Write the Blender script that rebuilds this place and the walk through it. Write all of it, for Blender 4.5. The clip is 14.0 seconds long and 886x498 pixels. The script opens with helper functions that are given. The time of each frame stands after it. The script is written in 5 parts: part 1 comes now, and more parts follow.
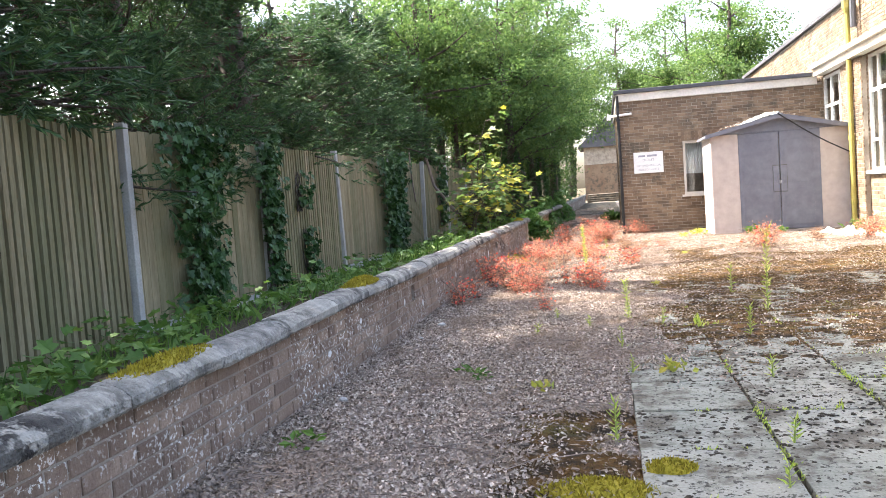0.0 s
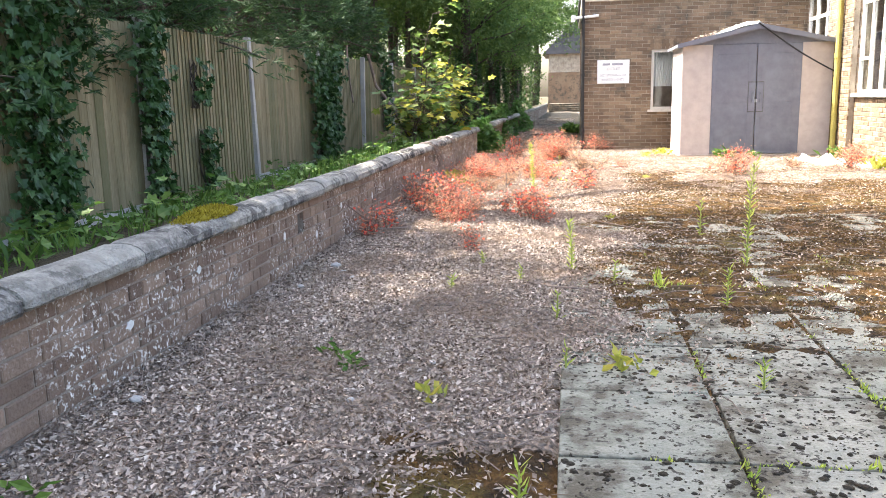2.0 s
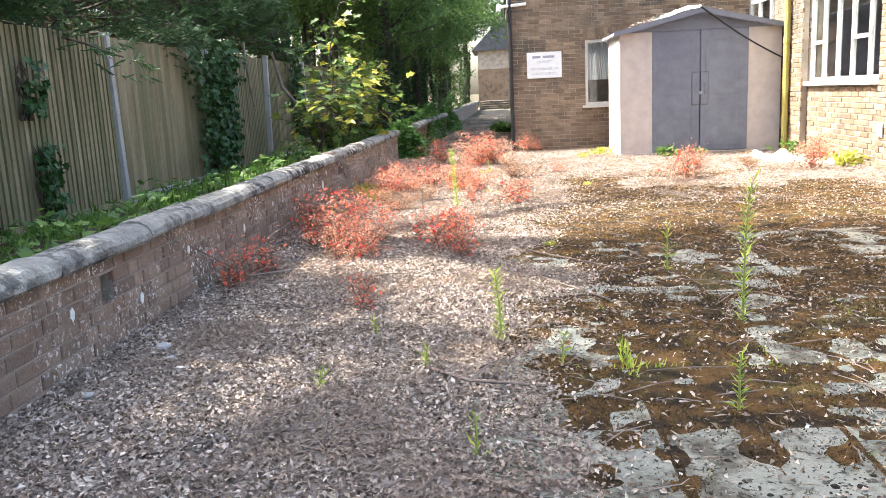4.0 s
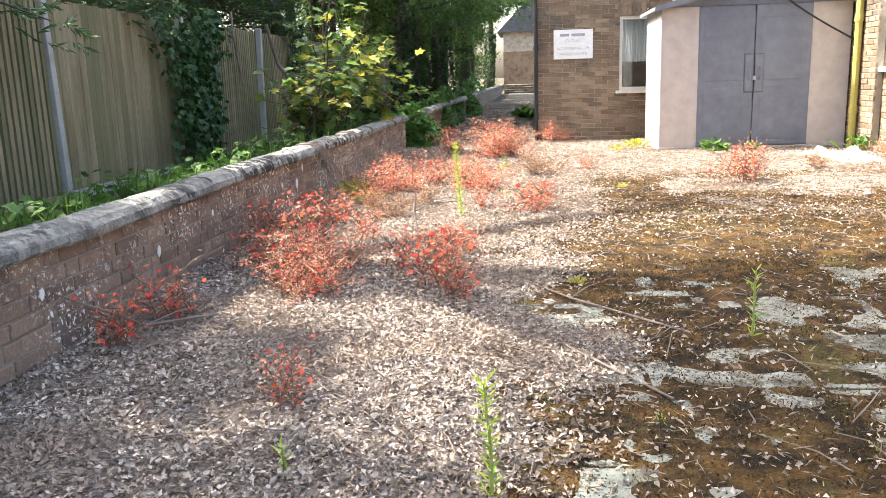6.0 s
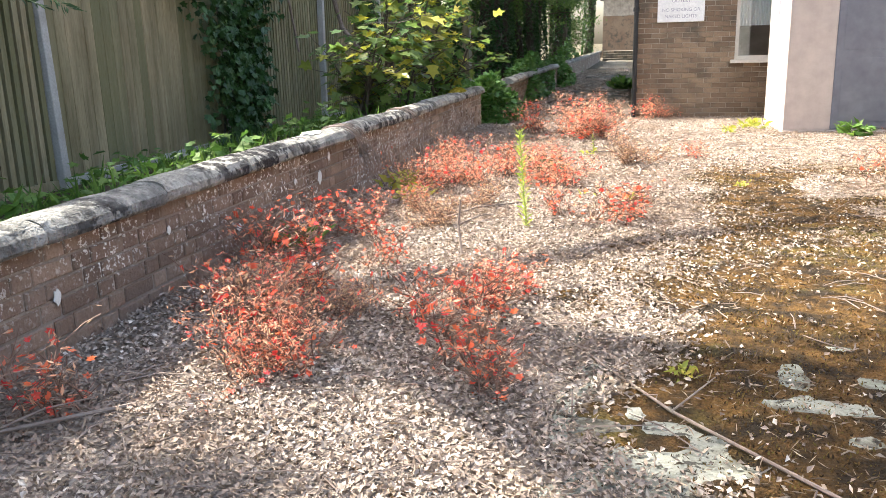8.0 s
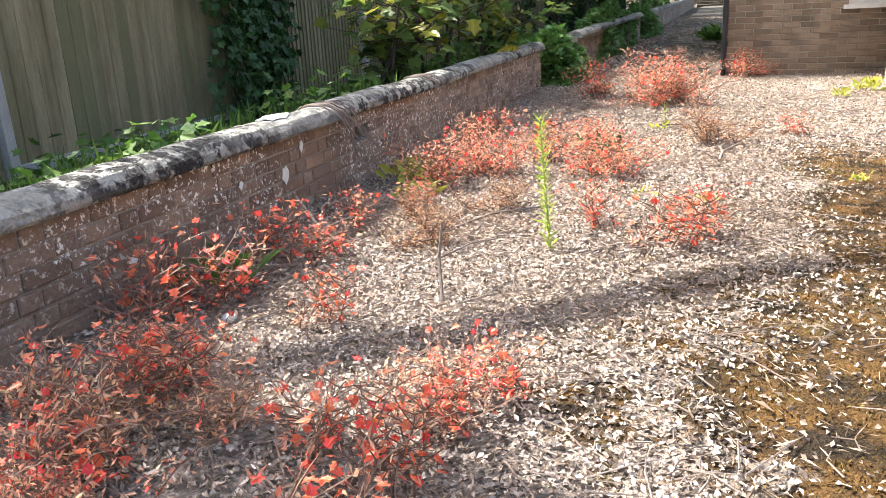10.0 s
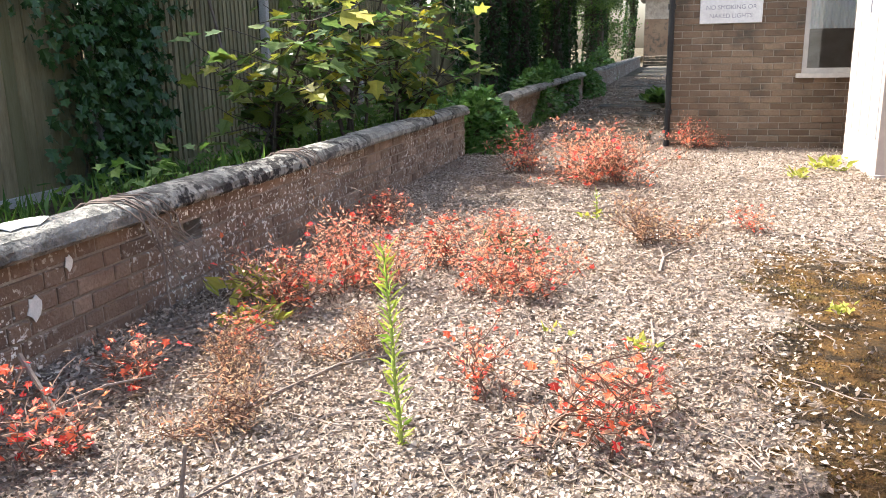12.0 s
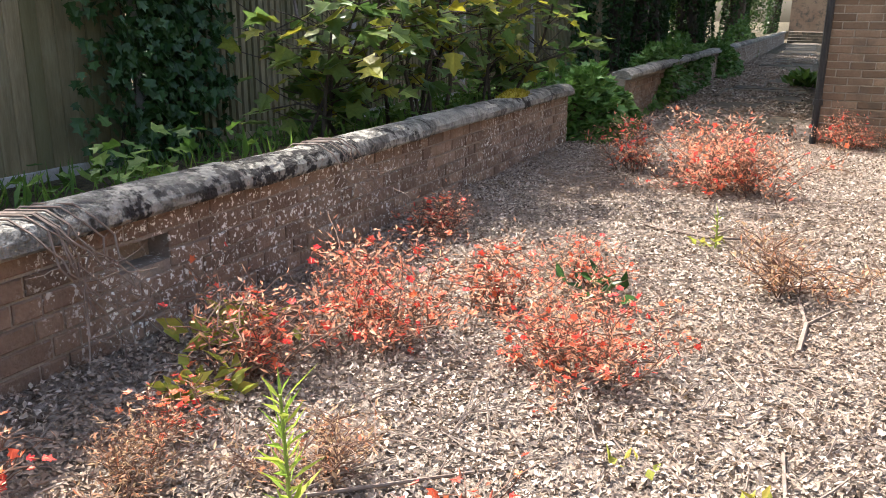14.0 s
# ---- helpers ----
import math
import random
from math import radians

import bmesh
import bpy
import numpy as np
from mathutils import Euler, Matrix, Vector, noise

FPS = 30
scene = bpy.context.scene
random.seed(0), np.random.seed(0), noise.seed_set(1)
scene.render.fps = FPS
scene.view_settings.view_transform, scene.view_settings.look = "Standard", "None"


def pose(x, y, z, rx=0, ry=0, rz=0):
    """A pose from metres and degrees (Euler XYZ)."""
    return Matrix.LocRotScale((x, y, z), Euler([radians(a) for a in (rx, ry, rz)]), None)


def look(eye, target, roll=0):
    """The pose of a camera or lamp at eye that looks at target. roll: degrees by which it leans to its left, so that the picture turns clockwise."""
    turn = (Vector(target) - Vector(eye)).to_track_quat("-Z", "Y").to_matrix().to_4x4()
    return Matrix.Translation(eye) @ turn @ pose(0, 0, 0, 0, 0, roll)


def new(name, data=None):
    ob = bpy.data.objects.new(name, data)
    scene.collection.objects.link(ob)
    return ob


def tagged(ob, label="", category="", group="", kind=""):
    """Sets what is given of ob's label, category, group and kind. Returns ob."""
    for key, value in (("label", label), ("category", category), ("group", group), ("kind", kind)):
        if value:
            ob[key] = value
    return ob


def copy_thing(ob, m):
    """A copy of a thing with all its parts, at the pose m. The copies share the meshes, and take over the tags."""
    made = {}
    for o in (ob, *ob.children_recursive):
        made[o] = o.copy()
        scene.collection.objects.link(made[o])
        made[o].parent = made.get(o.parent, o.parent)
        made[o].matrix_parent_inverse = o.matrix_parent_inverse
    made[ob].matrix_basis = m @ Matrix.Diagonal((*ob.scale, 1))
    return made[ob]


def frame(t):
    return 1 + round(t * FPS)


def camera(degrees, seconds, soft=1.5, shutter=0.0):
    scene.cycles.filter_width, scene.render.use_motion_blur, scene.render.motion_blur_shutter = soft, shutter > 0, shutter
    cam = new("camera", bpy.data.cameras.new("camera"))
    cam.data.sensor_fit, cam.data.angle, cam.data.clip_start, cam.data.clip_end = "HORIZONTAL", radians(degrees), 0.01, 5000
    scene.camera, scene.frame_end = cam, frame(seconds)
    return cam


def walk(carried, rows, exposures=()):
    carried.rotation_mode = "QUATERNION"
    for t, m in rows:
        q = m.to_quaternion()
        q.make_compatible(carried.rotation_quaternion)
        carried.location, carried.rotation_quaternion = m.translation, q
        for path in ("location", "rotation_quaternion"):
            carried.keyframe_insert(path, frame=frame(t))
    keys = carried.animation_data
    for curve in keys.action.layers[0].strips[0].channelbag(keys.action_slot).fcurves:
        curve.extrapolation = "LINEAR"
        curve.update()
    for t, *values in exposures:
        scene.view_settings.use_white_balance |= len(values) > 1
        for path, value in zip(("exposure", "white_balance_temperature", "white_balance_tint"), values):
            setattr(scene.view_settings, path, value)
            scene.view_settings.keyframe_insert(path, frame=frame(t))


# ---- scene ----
cam = camera(57.3, 14.0, soft=0.8)
METRES, EYE, TILT, LEAN, TURN = 11.12, 1.2, -1.6, 0.0, 11.6
ROWS = [
    (0.0, 0.0, 0.0, 0.0, -0.15, -2.04, 4.09),
    (0.5, 0.009, 0.0388, 0.0008, -2.79, -3.43, 3.84),
    (1.0, 0.0236, 0.0729, -0.0008, -3.99, -7.35, 3.57),
    (1.5, 0.0354, 0.1082, 0.0022, -1.7, -8.74, 0.93),
    (2.0, 0.0408, 0.1479, 0.0045, -2.8, -8.96, 1.31),
    (2.5, 0.0512, 0.1855, 0.0046, -2.73, -9.07, 0.57),
    (3.0, 0.0582, 0.2261, 0.0033, -2.92, -9.15, 0.68),
    (3.5, 0.065, 0.2666, 0.0061, -9.3, -9.33, 3.25),
    (4.0, 0.0784, 0.3034, 0.0082, -7.45, -9.17, 2.95),
    (6.5, 0.1257, 0.49, 0.0096, -4.49, -10.75, 1.4),
    (7.0, 0.1363, 0.5253, 0.012, 1.01, -11.03, 1.69),
    (7.5, 0.141, 0.5633, 0.0124, 0.32, -11.55, 1.36),
    (10.0, 0.1875, 0.7309, 0.0162, 7.07, -15.46, 2.58),
    (10.5, 0.1925, 0.7644, 0.0187, 6.24, -13.56, 2.33),
    (11.0, 0.196, 0.7954, 0.0196, 5.47, -13.58, 2.08),
    (11.5, 0.2068, 0.8289, 0.0219, 7.95, -12.49, 1.7),
    (12.0, 0.2149, 0.8568, 0.0228, 3.91, -12.13, 1.04),
    (12.5, 0.2186, 0.8883, 0.0262, -3.53, -11.83, 1.46),
    (13.0, 0.2289, 0.9167, 0.0251, -0.15, -12.58, 1.69),
    (13.5, 0.2329, 0.9414, 0.0249, 11.4, -13.77, 1.29),
    (14.0, 0.229, 0.9664, 0.0266, 12.68, -14.4, -1.0),
]
walk(cam, [(t, pose(0, 0, EYE, TILT, LEAN, TURN) @ pose(METRES * x, METRES * y, METRES * z, 90 + pitch, roll, yaw)) for t, x, y, z, yaw, pitch, roll in ROWS],
     exposures=[(0.0, 2.84, 6600, 12), (2.0, 2.92, 6700, 11), (4.0, 2.76, 6450, 9), (7.5, 2.6, 6600, 7), (10.0, 2.38, 6400, 8), (12.0, 2.24, 6400, 9), (14.0, 2.03, 6500, 10)])

# ---- world, sun, exposure ----
SUN_EL, SUN_FROM = radians(52), Vector((-0.975, 0.22))
world = bpy.data.worlds.new("sky")
scene.world = world
world.use_nodes = True
wn = world.node_tree.nodes
sky = wn.new("ShaderNodeTexSky")
sky.sky_type, sky.sun_disc = "NISHITA", False
sky.sun_elevation = SUN_EL
sky.sun_rotation = math.atan2(SUN_FROM.x, SUN_FROM.y)
sky.air_density, sky.dust_density, sky.ozone_density = 1.0, 5.0, 0.6
wn["Background"].inputs["Strength"].default_value = 0.15
world.node_tree.links.new(sky.outputs[0], wn["Background"].inputs["Color"])
sun_data = bpy.data.lights.new("sun", "SUN")
sun_data.energy, sun_data.angle, sun_data.color = 3.9, radians(0.53), (1.0, 0.955, 0.89)
sun = new("sun", sun_data)
sun_way = Vector((SUN_FROM.x * math.cos(SUN_EL), SUN_FROM.y * math.cos(SUN_EL), math.sin(SUN_EL)))
sun.matrix_world = look(sun_way * 60, (0, 0, 0))

# ---- materials ----


def ramp_mix(nt, fac, a, b):
    m = nt.nodes.new("ShaderNodeMix")
    m.data_type = "RGBA"
    for s, v in ((m.inputs[0], fac), (m.inputs[6], a), (m.inputs[7], b)):
        if isinstance(v, bpy.types.NodeSocket):
            nt.links.new(v, s)
        else:
            s.default_value = (*v, 1) if isinstance(v, tuple) else v
    return m.outputs[2]


def noise_at(nt, where, scale, lo, hi, detail=4, rough=0.6):
    n = nt.nodes.new("ShaderNodeTexNoise")
    n.inputs["Scale"].default_value, n.inputs["Detail"].default_value, n.inputs["Roughness"].default_value = scale, detail, rough
    nt.links.new(where, n.inputs["Vector"])
    r = nt.nodes.new("ShaderNodeMapRange")
    r.inputs[1].default_value, r.inputs[2].default_value = lo, hi
    nt.links.new(n.outputs[0], r.inputs[0])
    return r.outputs[0]


def times(nt, a, b, op="MULTIPLY"):
    m = nt.nodes.new("ShaderNodeMath")
    m.operation = op
    for s, v in ((m.inputs[0], a), (m.inputs[1], b)):
        if isinstance(v, bpy.types.NodeSocket):
            nt.links.new(v, s)
        else:
            s.default_value = v
    return m.outputs[0]


def base_nodes(name, stretch=(1, 1, 1)):
    m = bpy.data.materials.new(name)
    m.use_nodes = True
    nt = m.node_tree
    geo = nt.nodes.new("ShaderNodeNewGeometry")
    mp = nt.nodes.new("ShaderNodeMapping")
    mp.inputs["Scale"].default_value = stretch
    nt.links.new(geo.outputs["Position"], mp.inputs["Vector"])
    return m, nt, nt.nodes["Principled BSDF"], geo, mp.outputs[0]


def add_bump(nt, bsdf, height, strength, dist):
    b = nt.nodes.new("ShaderNodeBump")
    b.inputs["Strength"].default_value, b.inputs["Distance"].default_value = strength, dist
    nt.links.new(height, b.inputs["Height"])
    nt.links.new(b.outputs[0], bsdf.inputs["Normal"])


def rand_of(nt, geo, vary):
    if vary == "island":
        return geo.outputs["Random Per Island"]
    return nt.nodes.new("ShaderNodeObjectInfo").outputs["Random"]


def surf(name, c1, c2, scale=3.0, fine=40.0, rough=0.8, bump=0.4, dist=0.01, vary="", spread=0.5, c3=None,
         spots=None, stretch=(1, 1, 1), metal=0.0):
    """Two colours mixed at two scales; vary: a third colour picked piece by piece; spots: (colour, scale, low, high)."""
    m, nt, bsdf, geo, where = base_nodes(name, stretch)
    big, small = noise_at(nt, where, scale, 0.35, 0.65), noise_at(nt, where, fine, 0.3, 0.7)
    col = ramp_mix(nt, big, c1, c2)
    dark = tuple(0.55 * v for v in c1)
    col = ramp_mix(nt, times(nt, small, 0.45), col, dark)
    if vary:
        col = ramp_mix(nt, times(nt, rand_of(nt, geo, vary), spread), col, c3 or c2)
    if spots:
        sp = times(nt, noise_at(nt, where, spots[1], spots[2], spots[3], 3, 0.7), noise_at(nt, where, 1.3, 0.42, 0.6))
        col = ramp_mix(nt, sp, col, spots[0])
    nt.links.new(col, bsdf.inputs["Base Color"])
    r = nt.nodes.new("ShaderNodeMapRange")
    r.inputs[3].default_value, r.inputs[4].default_value = max(rough - 0.12, 0.05), min(rough + 0.1, 1)
    nt.links.new(small, r.inputs[0])
    nt.links.new(r.outputs[0], bsdf.inputs["Roughness"])
    bsdf.inputs["Metallic"].default_value = metal
    bsdf.inputs["Specular IOR Level"].default_value = 0.3
    if bump:
        add_bump(nt, bsdf, small, bump, dist)
    return m


def leafy(name, colours, rough=0.55, through_light=0.35, patch=None):
    """Leaf material: colours by piece, light passing through; patch: (colour, scale) for yellowing by stretches."""
    m, nt, bsdf, geo, where = base_nodes(name)
    r = nt.nodes.new("ShaderNodeValToRGB")
    el = r.color_ramp.elements
    while len(el) < len(colours):
        el.new(0.5)
    for i, c in enumerate(colours):
        el[i].position, el[i].color = i / max(len(colours) - 1, 1), (*c, 1)
    nt.links.new(geo.outputs["Random Per Island"], r.inputs[0])
    col = r.outputs[0]
    if patch:
        col = ramp_mix(nt, noise_at(nt, where, patch[1], 0.5, 0.62, 2), col, patch[0])
    col = ramp_mix(nt, times(nt, noise_at(nt, where, 55, 0.35, 0.7), 0.35), col, tuple(0.5 * v for v in colours[0]))
    nt.links.new(col, bsdf.inputs["Base Color"])
    bsdf.inputs["Roughness"].default_value = rough
    bsdf.inputs["Specular IOR Level"].default_value = 0.3
    tr = nt.nodes.new("ShaderNodeBsdfTranslucent")
    nt.links.new(col, tr.inputs["Color"])
    mx = nt.nodes.new("ShaderNodeMixShader")
    mx.inputs[0].default_value = through_light
    nt.links.new(bsdf.outputs[0], mx.inputs[1])
    nt.links.new(tr.outputs[0], mx.inputs[2])
    nt.links.new(mx.outputs[0], nt.nodes["Material Output"].inputs["Surface"])
    return m


def ground_material():
    m, nt, bsdf, geo, where = base_nodes("yard_litter_and_moss")

    def attr(n):
        a = nt.nodes.new("ShaderNodeAttribute")
        a.attribute_name = n
        return a.outputs["Fac"]
    fine, mid = noise_at(nt, where, 90, 0.3, 0.7), noise_at(nt, where, 22, 0.35, 0.65)
    litter = ramp_mix(nt, mid, (0.09, 0.07, 0.056), (0.31, 0.25, 0.205))
    litter = ramp_mix(nt, times(nt, fine, 0.45), litter, (0.48, 0.41, 0.35))
    moss = ramp_mix(nt, noise_at(nt, where, 6, 0.4, 0.62), (0.03, 0.02, 0.011), (0.16, 0.083, 0.022))
    moss = ramp_mix(nt, times(nt, noise_at(nt, where, 1.7, 0.56, 0.70), 0.7), moss, (0.17, 0.14, 0.035))
    moss = ramp_mix(nt, times(nt, fine, 0.5), moss, (0.03, 0.022, 0.012))
    mm = noise_at(nt, where, 9, 0.25, 0.75)
    mask = nt.nodes.new("ShaderNodeMapRange")
    mask.inputs[1].default_value, mask.inputs[2].default_value = 0.62, 0.95
    nt.links.new(times(nt, attr("moss"), mm, "ADD"), mask.inputs[0])
    col = ramp_mix(nt, mask.outputs[0], litter, moss)
    soil = ramp_mix(nt, mid, (0.035, 0.028, 0.018), (0.09, 0.075, 0.04))
    col = ramp_mix(nt, attr("soil"), col, soil)
    nt.links.new(col, bsdf.inputs["Base Color"])
    bsdf.inputs["Roughness"].default_value = 0.95
    bsdf.inputs["Specular IOR Level"].default_value = 0.15
    add_bump(nt, bsdf, times(nt, fine, mid, "ADD"), 0.9, 0.02)
    return m


def glass_material():
    m, nt, bsdf, geo, where = base_nodes("window_glass")
    bsdf.inputs["Base Color"].default_value = (0.9, 0.95, 0.94, 1)
    bsdf.inputs["Transmission Weight"].default_value = 1.0
    bsdf.inputs["Roughness"].default_value = 0.02
    return m


def slab_material():
    """Weathered concrete with brown-black algae stains and pin-head dirt."""
    m, nt, bsdf, geo, where = base_nodes("weathered_concrete_slab")
    fine = noise_at(nt, where, 80, 0.3, 0.7)
    col = ramp_mix(nt, noise_at(nt, where, 2.2, 0.35, 0.65), (0.155, 0.165, 0.135), (0.26, 0.26, 0.21))
    col = ramp_mix(nt, times(nt, rand_of(nt, geo, "object"), 0.45), col, (0.31, 0.29, 0.235))
    col = ramp_mix(nt, times(nt, fine, 0.4), col, (0.08, 0.08, 0.065))
    col = ramp_mix(nt, times(nt, noise_at(nt, where, 3.4, 0.47, 0.60, 6, 0.7), 0.85), col, (0.055, 0.045, 0.028))
    col = ramp_mix(nt, times(nt, noise_at(nt, where, 38, 0.57, 0.62, 3), 0.9), col, (0.03, 0.025, 0.018))
    nt.links.new(col, bsdf.inputs["Base Color"])
    bsdf.inputs["Roughness"].default_value = 0.88
    bsdf.inputs["Specular IOR Level"].default_value = 0.25
    add_bump(nt, bsdf, fine, 0.6, 0.006)
    return m


GROUND = ground_material()
GLASS = glass_material()
# path stone with the trees' shade in its dark base; brown leaf-tint spots
PATH = surf("path_slab_in_shade", (0.045, 0.038, 0.027), (0.10, 0.085, 0.062), 2.0, 50, 0.9, 0.5, 0.006, spots=((0.16, 0.12, 0.08), 5, 0.5, 0.6))
MOSS_B = leafy("brown_moss", [(0.028, 0.017, 0.008), (0.075, 0.042, 0.014), (0.17, 0.10, 0.03), (0.16, 0.13, 0.035)], 0.95, 0.15)
SLAB = slab_material()
BRICK_LOW = surf("old_brown_brick", (0.21, 0.14, 0.10), (0.33, 0.245, 0.185), 4, 60, 0.9, 0.6, 0.008, "object", 0.9, (0.125, 0.085, 0.062),
                 spots=((0.75, 0.73, 0.68), 42, 0.56, 0.61))
BRICK_LOW_REST = surf("old_brown_brick_run", (0.21, 0.14, 0.10), (0.33, 0.245, 0.185), 4, 60, 0.9, 0.6, 0.008, "island", 0.9, (0.125, 0.085, 0.062),
                      spots=((0.75, 0.73, 0.68), 42, 0.56, 0.61))
BRICK_HI = surf("buff_brown_brick", (0.235, 0.155, 0.10), (0.34, 0.25, 0.165), 1.1, 50, 0.88, 0.5, 0.006, "object", 0.95, (0.12, 0.08, 0.05), spots=((0.07, 0.06, 0.045), 2.6, 0.46, 0.66))
BRICK_HI_REST = surf("buff_brown_brick_run", (0.235, 0.155, 0.10), (0.34, 0.25, 0.165), 1.1, 50, 0.88, 0.5, 0.006, "island", 0.95, (0.12, 0.08, 0.05), spots=((0.07, 0.06, 0.045), 2.6, 0.46, 0.66))
MORTAR = surf("lime_mortar", (0.24, 0.20, 0.155), (0.42, 0.37, 0.30), 3, 90, 0.95, 0.6, 0.004)
MORTAR_OLD = surf("dirty_mortar", (0.20, 0.165, 0.135), (0.31, 0.265, 0.22), 3, 90, 0.95, 0.6, 0.004, spots=((0.6, 0.58, 0.54), 30, 0.58, 0.65))
# near-black wood: the shade between fence slats, put into the colour
FENCE_GAP_SHADE = surf("fence_gap_shade", (0.035, 0.03, 0.022), (0.06, 0.05, 0.035), 3, 30, 0.95, 0.3, 0.004)
COPING = surf("lichened_coping_stone", (0.13, 0.125, 0.115), (0.36, 0.345, 0.305), 9, 45, 0.92, 1.0, 0.015, "object", 0.45, (0.42, 0.40, 0.34),
              spots=((0.025, 0.022, 0.02), 13, 0.43, 0.53))
MOSS_Y = leafy("yellow_moss", [(0.16, 0.12, 0.01), (0.30, 0.25, 0.02), (0.38, 0.32, 0.04)], 0.9, 0.2)
MOSS_D = surf("dark_moss", (0.022, 0.018, 0.012), (0.05, 0.038, 0.02), 20, 150, 0.97, 0.9, 0.01)
FENCE = surf("weathered_fence_board", (0.16, 0.13, 0.07), (0.30, 0.25, 0.15), 2.5, 28, 0.9, 0.6, 0.004, "object", 0.8, (0.10, 0.10, 0.045), stretch=(3, 3, 0.35))
FENCE_REST = surf("weathered_fence_run", (0.16, 0.13, 0.07), (0.30, 0.25, 0.15), 2.5, 28, 0.9, 0.6, 0.004, "island", 0.75, (0.115, 0.105, 0.06), stretch=(3, 3, 0.35))
CONCRETE = surf("concrete_post", (0.28, 0.27, 0.25), (0.38, 0.37, 0.34), 3, 60, 0.9, 0.4, 0.004)
SHED_CREAM = surf("shed_cream_panel", (0.45, 0.385, 0.345), (0.49, 0.42, 0.38), 1.5, 6, 0.5, 0.04, 0.002)
SHED_SIDE = surf("shed_pale_sheet", (0.56, 0.54, 0.52), (0.62, 0.60, 0.58), 1.5, 6, 0.5, 0.04, 0.002)
SHED_GREY = surf("shed_grey_panel", (0.145, 0.15, 0.18), (0.175, 0.18, 0.21), 1.2, 7, 0.55, 0.08, 0.002)
WHITE = surf("white_paint", (0.78, 0.78, 0.76), (0.70, 0.69, 0.66), 2, 30, 0.5, 0.1, 0.002)
CREAM = surf("cream_fascia", (0.70, 0.66, 0.58), (0.60, 0.55, 0.47), 1.2, 20, 0.65, 0.15, 0.003)
ROOF = surf("roof_felt", (0.06, 0.065, 0.07), (0.10, 0.10, 0.11), 2, 60, 0.8, 0.4, 0.004)
BLACK = surf("black_pipe_paint", (0.015, 0.015, 0.016), (0.03, 0.03, 0.03), 4, 40, 0.5, 0.1, 0.002)
YELLOW_PIPE = surf("algae_yellow_pipe", (0.30, 0.25, 0.06), (0.38, 0.33, 0.10), 3, 40, 0.7, 0.2, 0.003)
GREY_PIPE = surf("grey_pipe_paint", (0.36, 0.37, 0.38), (0.45, 0.46, 0.47), 3, 40, 0.5, 0.1, 0.002)
DARK = surf("dark_plate_outline", (0.10, 0.10, 0.10), (0.15, 0.15, 0.14), 1, 20, 0.9, 0.0)
INK = surf("faded_ink", (0.26, 0.26, 0.30), (0.34, 0.34, 0.38), 20, 90, 0.8, 0.0)
TARP = surf("pale_green_tarpaulin", (0.32, 0.45, 0.40), (0.62, 0.66, 0.62), 6, 30, 0.5, 0.4, 0.01)
BARK = surf("tree_bark", (0.05, 0.04, 0.03), (0.10, 0.082, 0.065), 4, 40, 0.95, 0.9, 0.02, stretch=(2, 2, 0.4))
TWIG = surf("dry_twig", (0.17, 0.125, 0.10), (0.32, 0.26, 0.22), 6, 50, 0.9, 0.4, 0.003, "island", 0.6, (0.10, 0.075, 0.06))
RED_STEM = surf("reddish_stem", (0.14, 0.075, 0.052), (0.23, 0.14, 0.095), 8, 60, 0.7, 0.2, 0.002)
GREEN_STEM = surf("green_stem", (0.20, 0.26, 0.05), (0.28, 0.32, 0.08), 8, 60, 0.7, 0.2, 0.002)
LITTER = leafy("dead_leaves", [(0.075, 0.053, 0.04), (0.43, 0.34, 0.27), (0.61, 0.51, 0.42), (0.11, 0.077, 0.057), (0.34, 0.255, 0.19), (0.74, 0.65, 0.55)], 0.75, 0.08, ((0.30, 0.225, 0.17), 1.1))
STRAW = leafy("dry_stalks", [(0.12, 0.085, 0.06), (0.30, 0.22, 0.15), (0.46, 0.37, 0.27), (0.20, 0.14, 0.10)], 0.8, 0.1)
CONIFER = leafy("conifer_spray", [(0.024, 0.055, 0.022), (0.045, 0.095, 0.032), (0.075, 0.14, 0.04)], 0.6, 0.25)
CONIFER_DEAD = leafy("dead_conifer_twigs", [(0.05, 0.035, 0.022), (0.10, 0.07, 0.045)], 0.9, 0.1)
TREE_LEAF = leafy("woodland_leaf", [(0.06, 0.115, 0.03), (0.10, 0.18, 0.045), (0.16, 0.24, 0.06)], 0.5, 0.45)
IVY = leafy("ivy_leaf", [(0.018, 0.05, 0.012), (0.035, 0.085, 0.02), (0.06, 0.12, 0.035)], 0.4, 0.2)
IVY_LIGHT = leafy("ground_ivy_leaf", [(0.06, 0.14, 0.03), (0.10, 0.21, 0.045), (0.16, 0.27, 0.07)], 0.45, 0.3)
NETTLE = leafy("bank_weed_leaf", [(0.05, 0.11, 0.02), (0.09, 0.18, 0.03), (0.14, 0.22, 0.04)], 0.6, 0.4)
MAPLE = leafy("sycamore_leaf", [(0.06, 0.12, 0.03), (0.10, 0.17, 0.045), (0.15, 0.20, 0.04), (0.36, 0.32, 0.03)], 0.45, 0.45)
RED_LEAF = leafy("red_weed_leaf", [(0.64, 0.13, 0.09), (0.74, 0.34, 0.20), (0.76, 0.47, 0.30), (0.62, 0.48, 0.32), (0.72, 0.26, 0.17), (0.50, 0.36, 0.20)], 0.6, 0.45)
CRIMSON_LEAF = leafy("crimson_weed_leaf", [(0.70, 0.05, 0.06), (0.78, 0.12, 0.07), (0.80, 0.24, 0.10)], 0.55, 0.45)
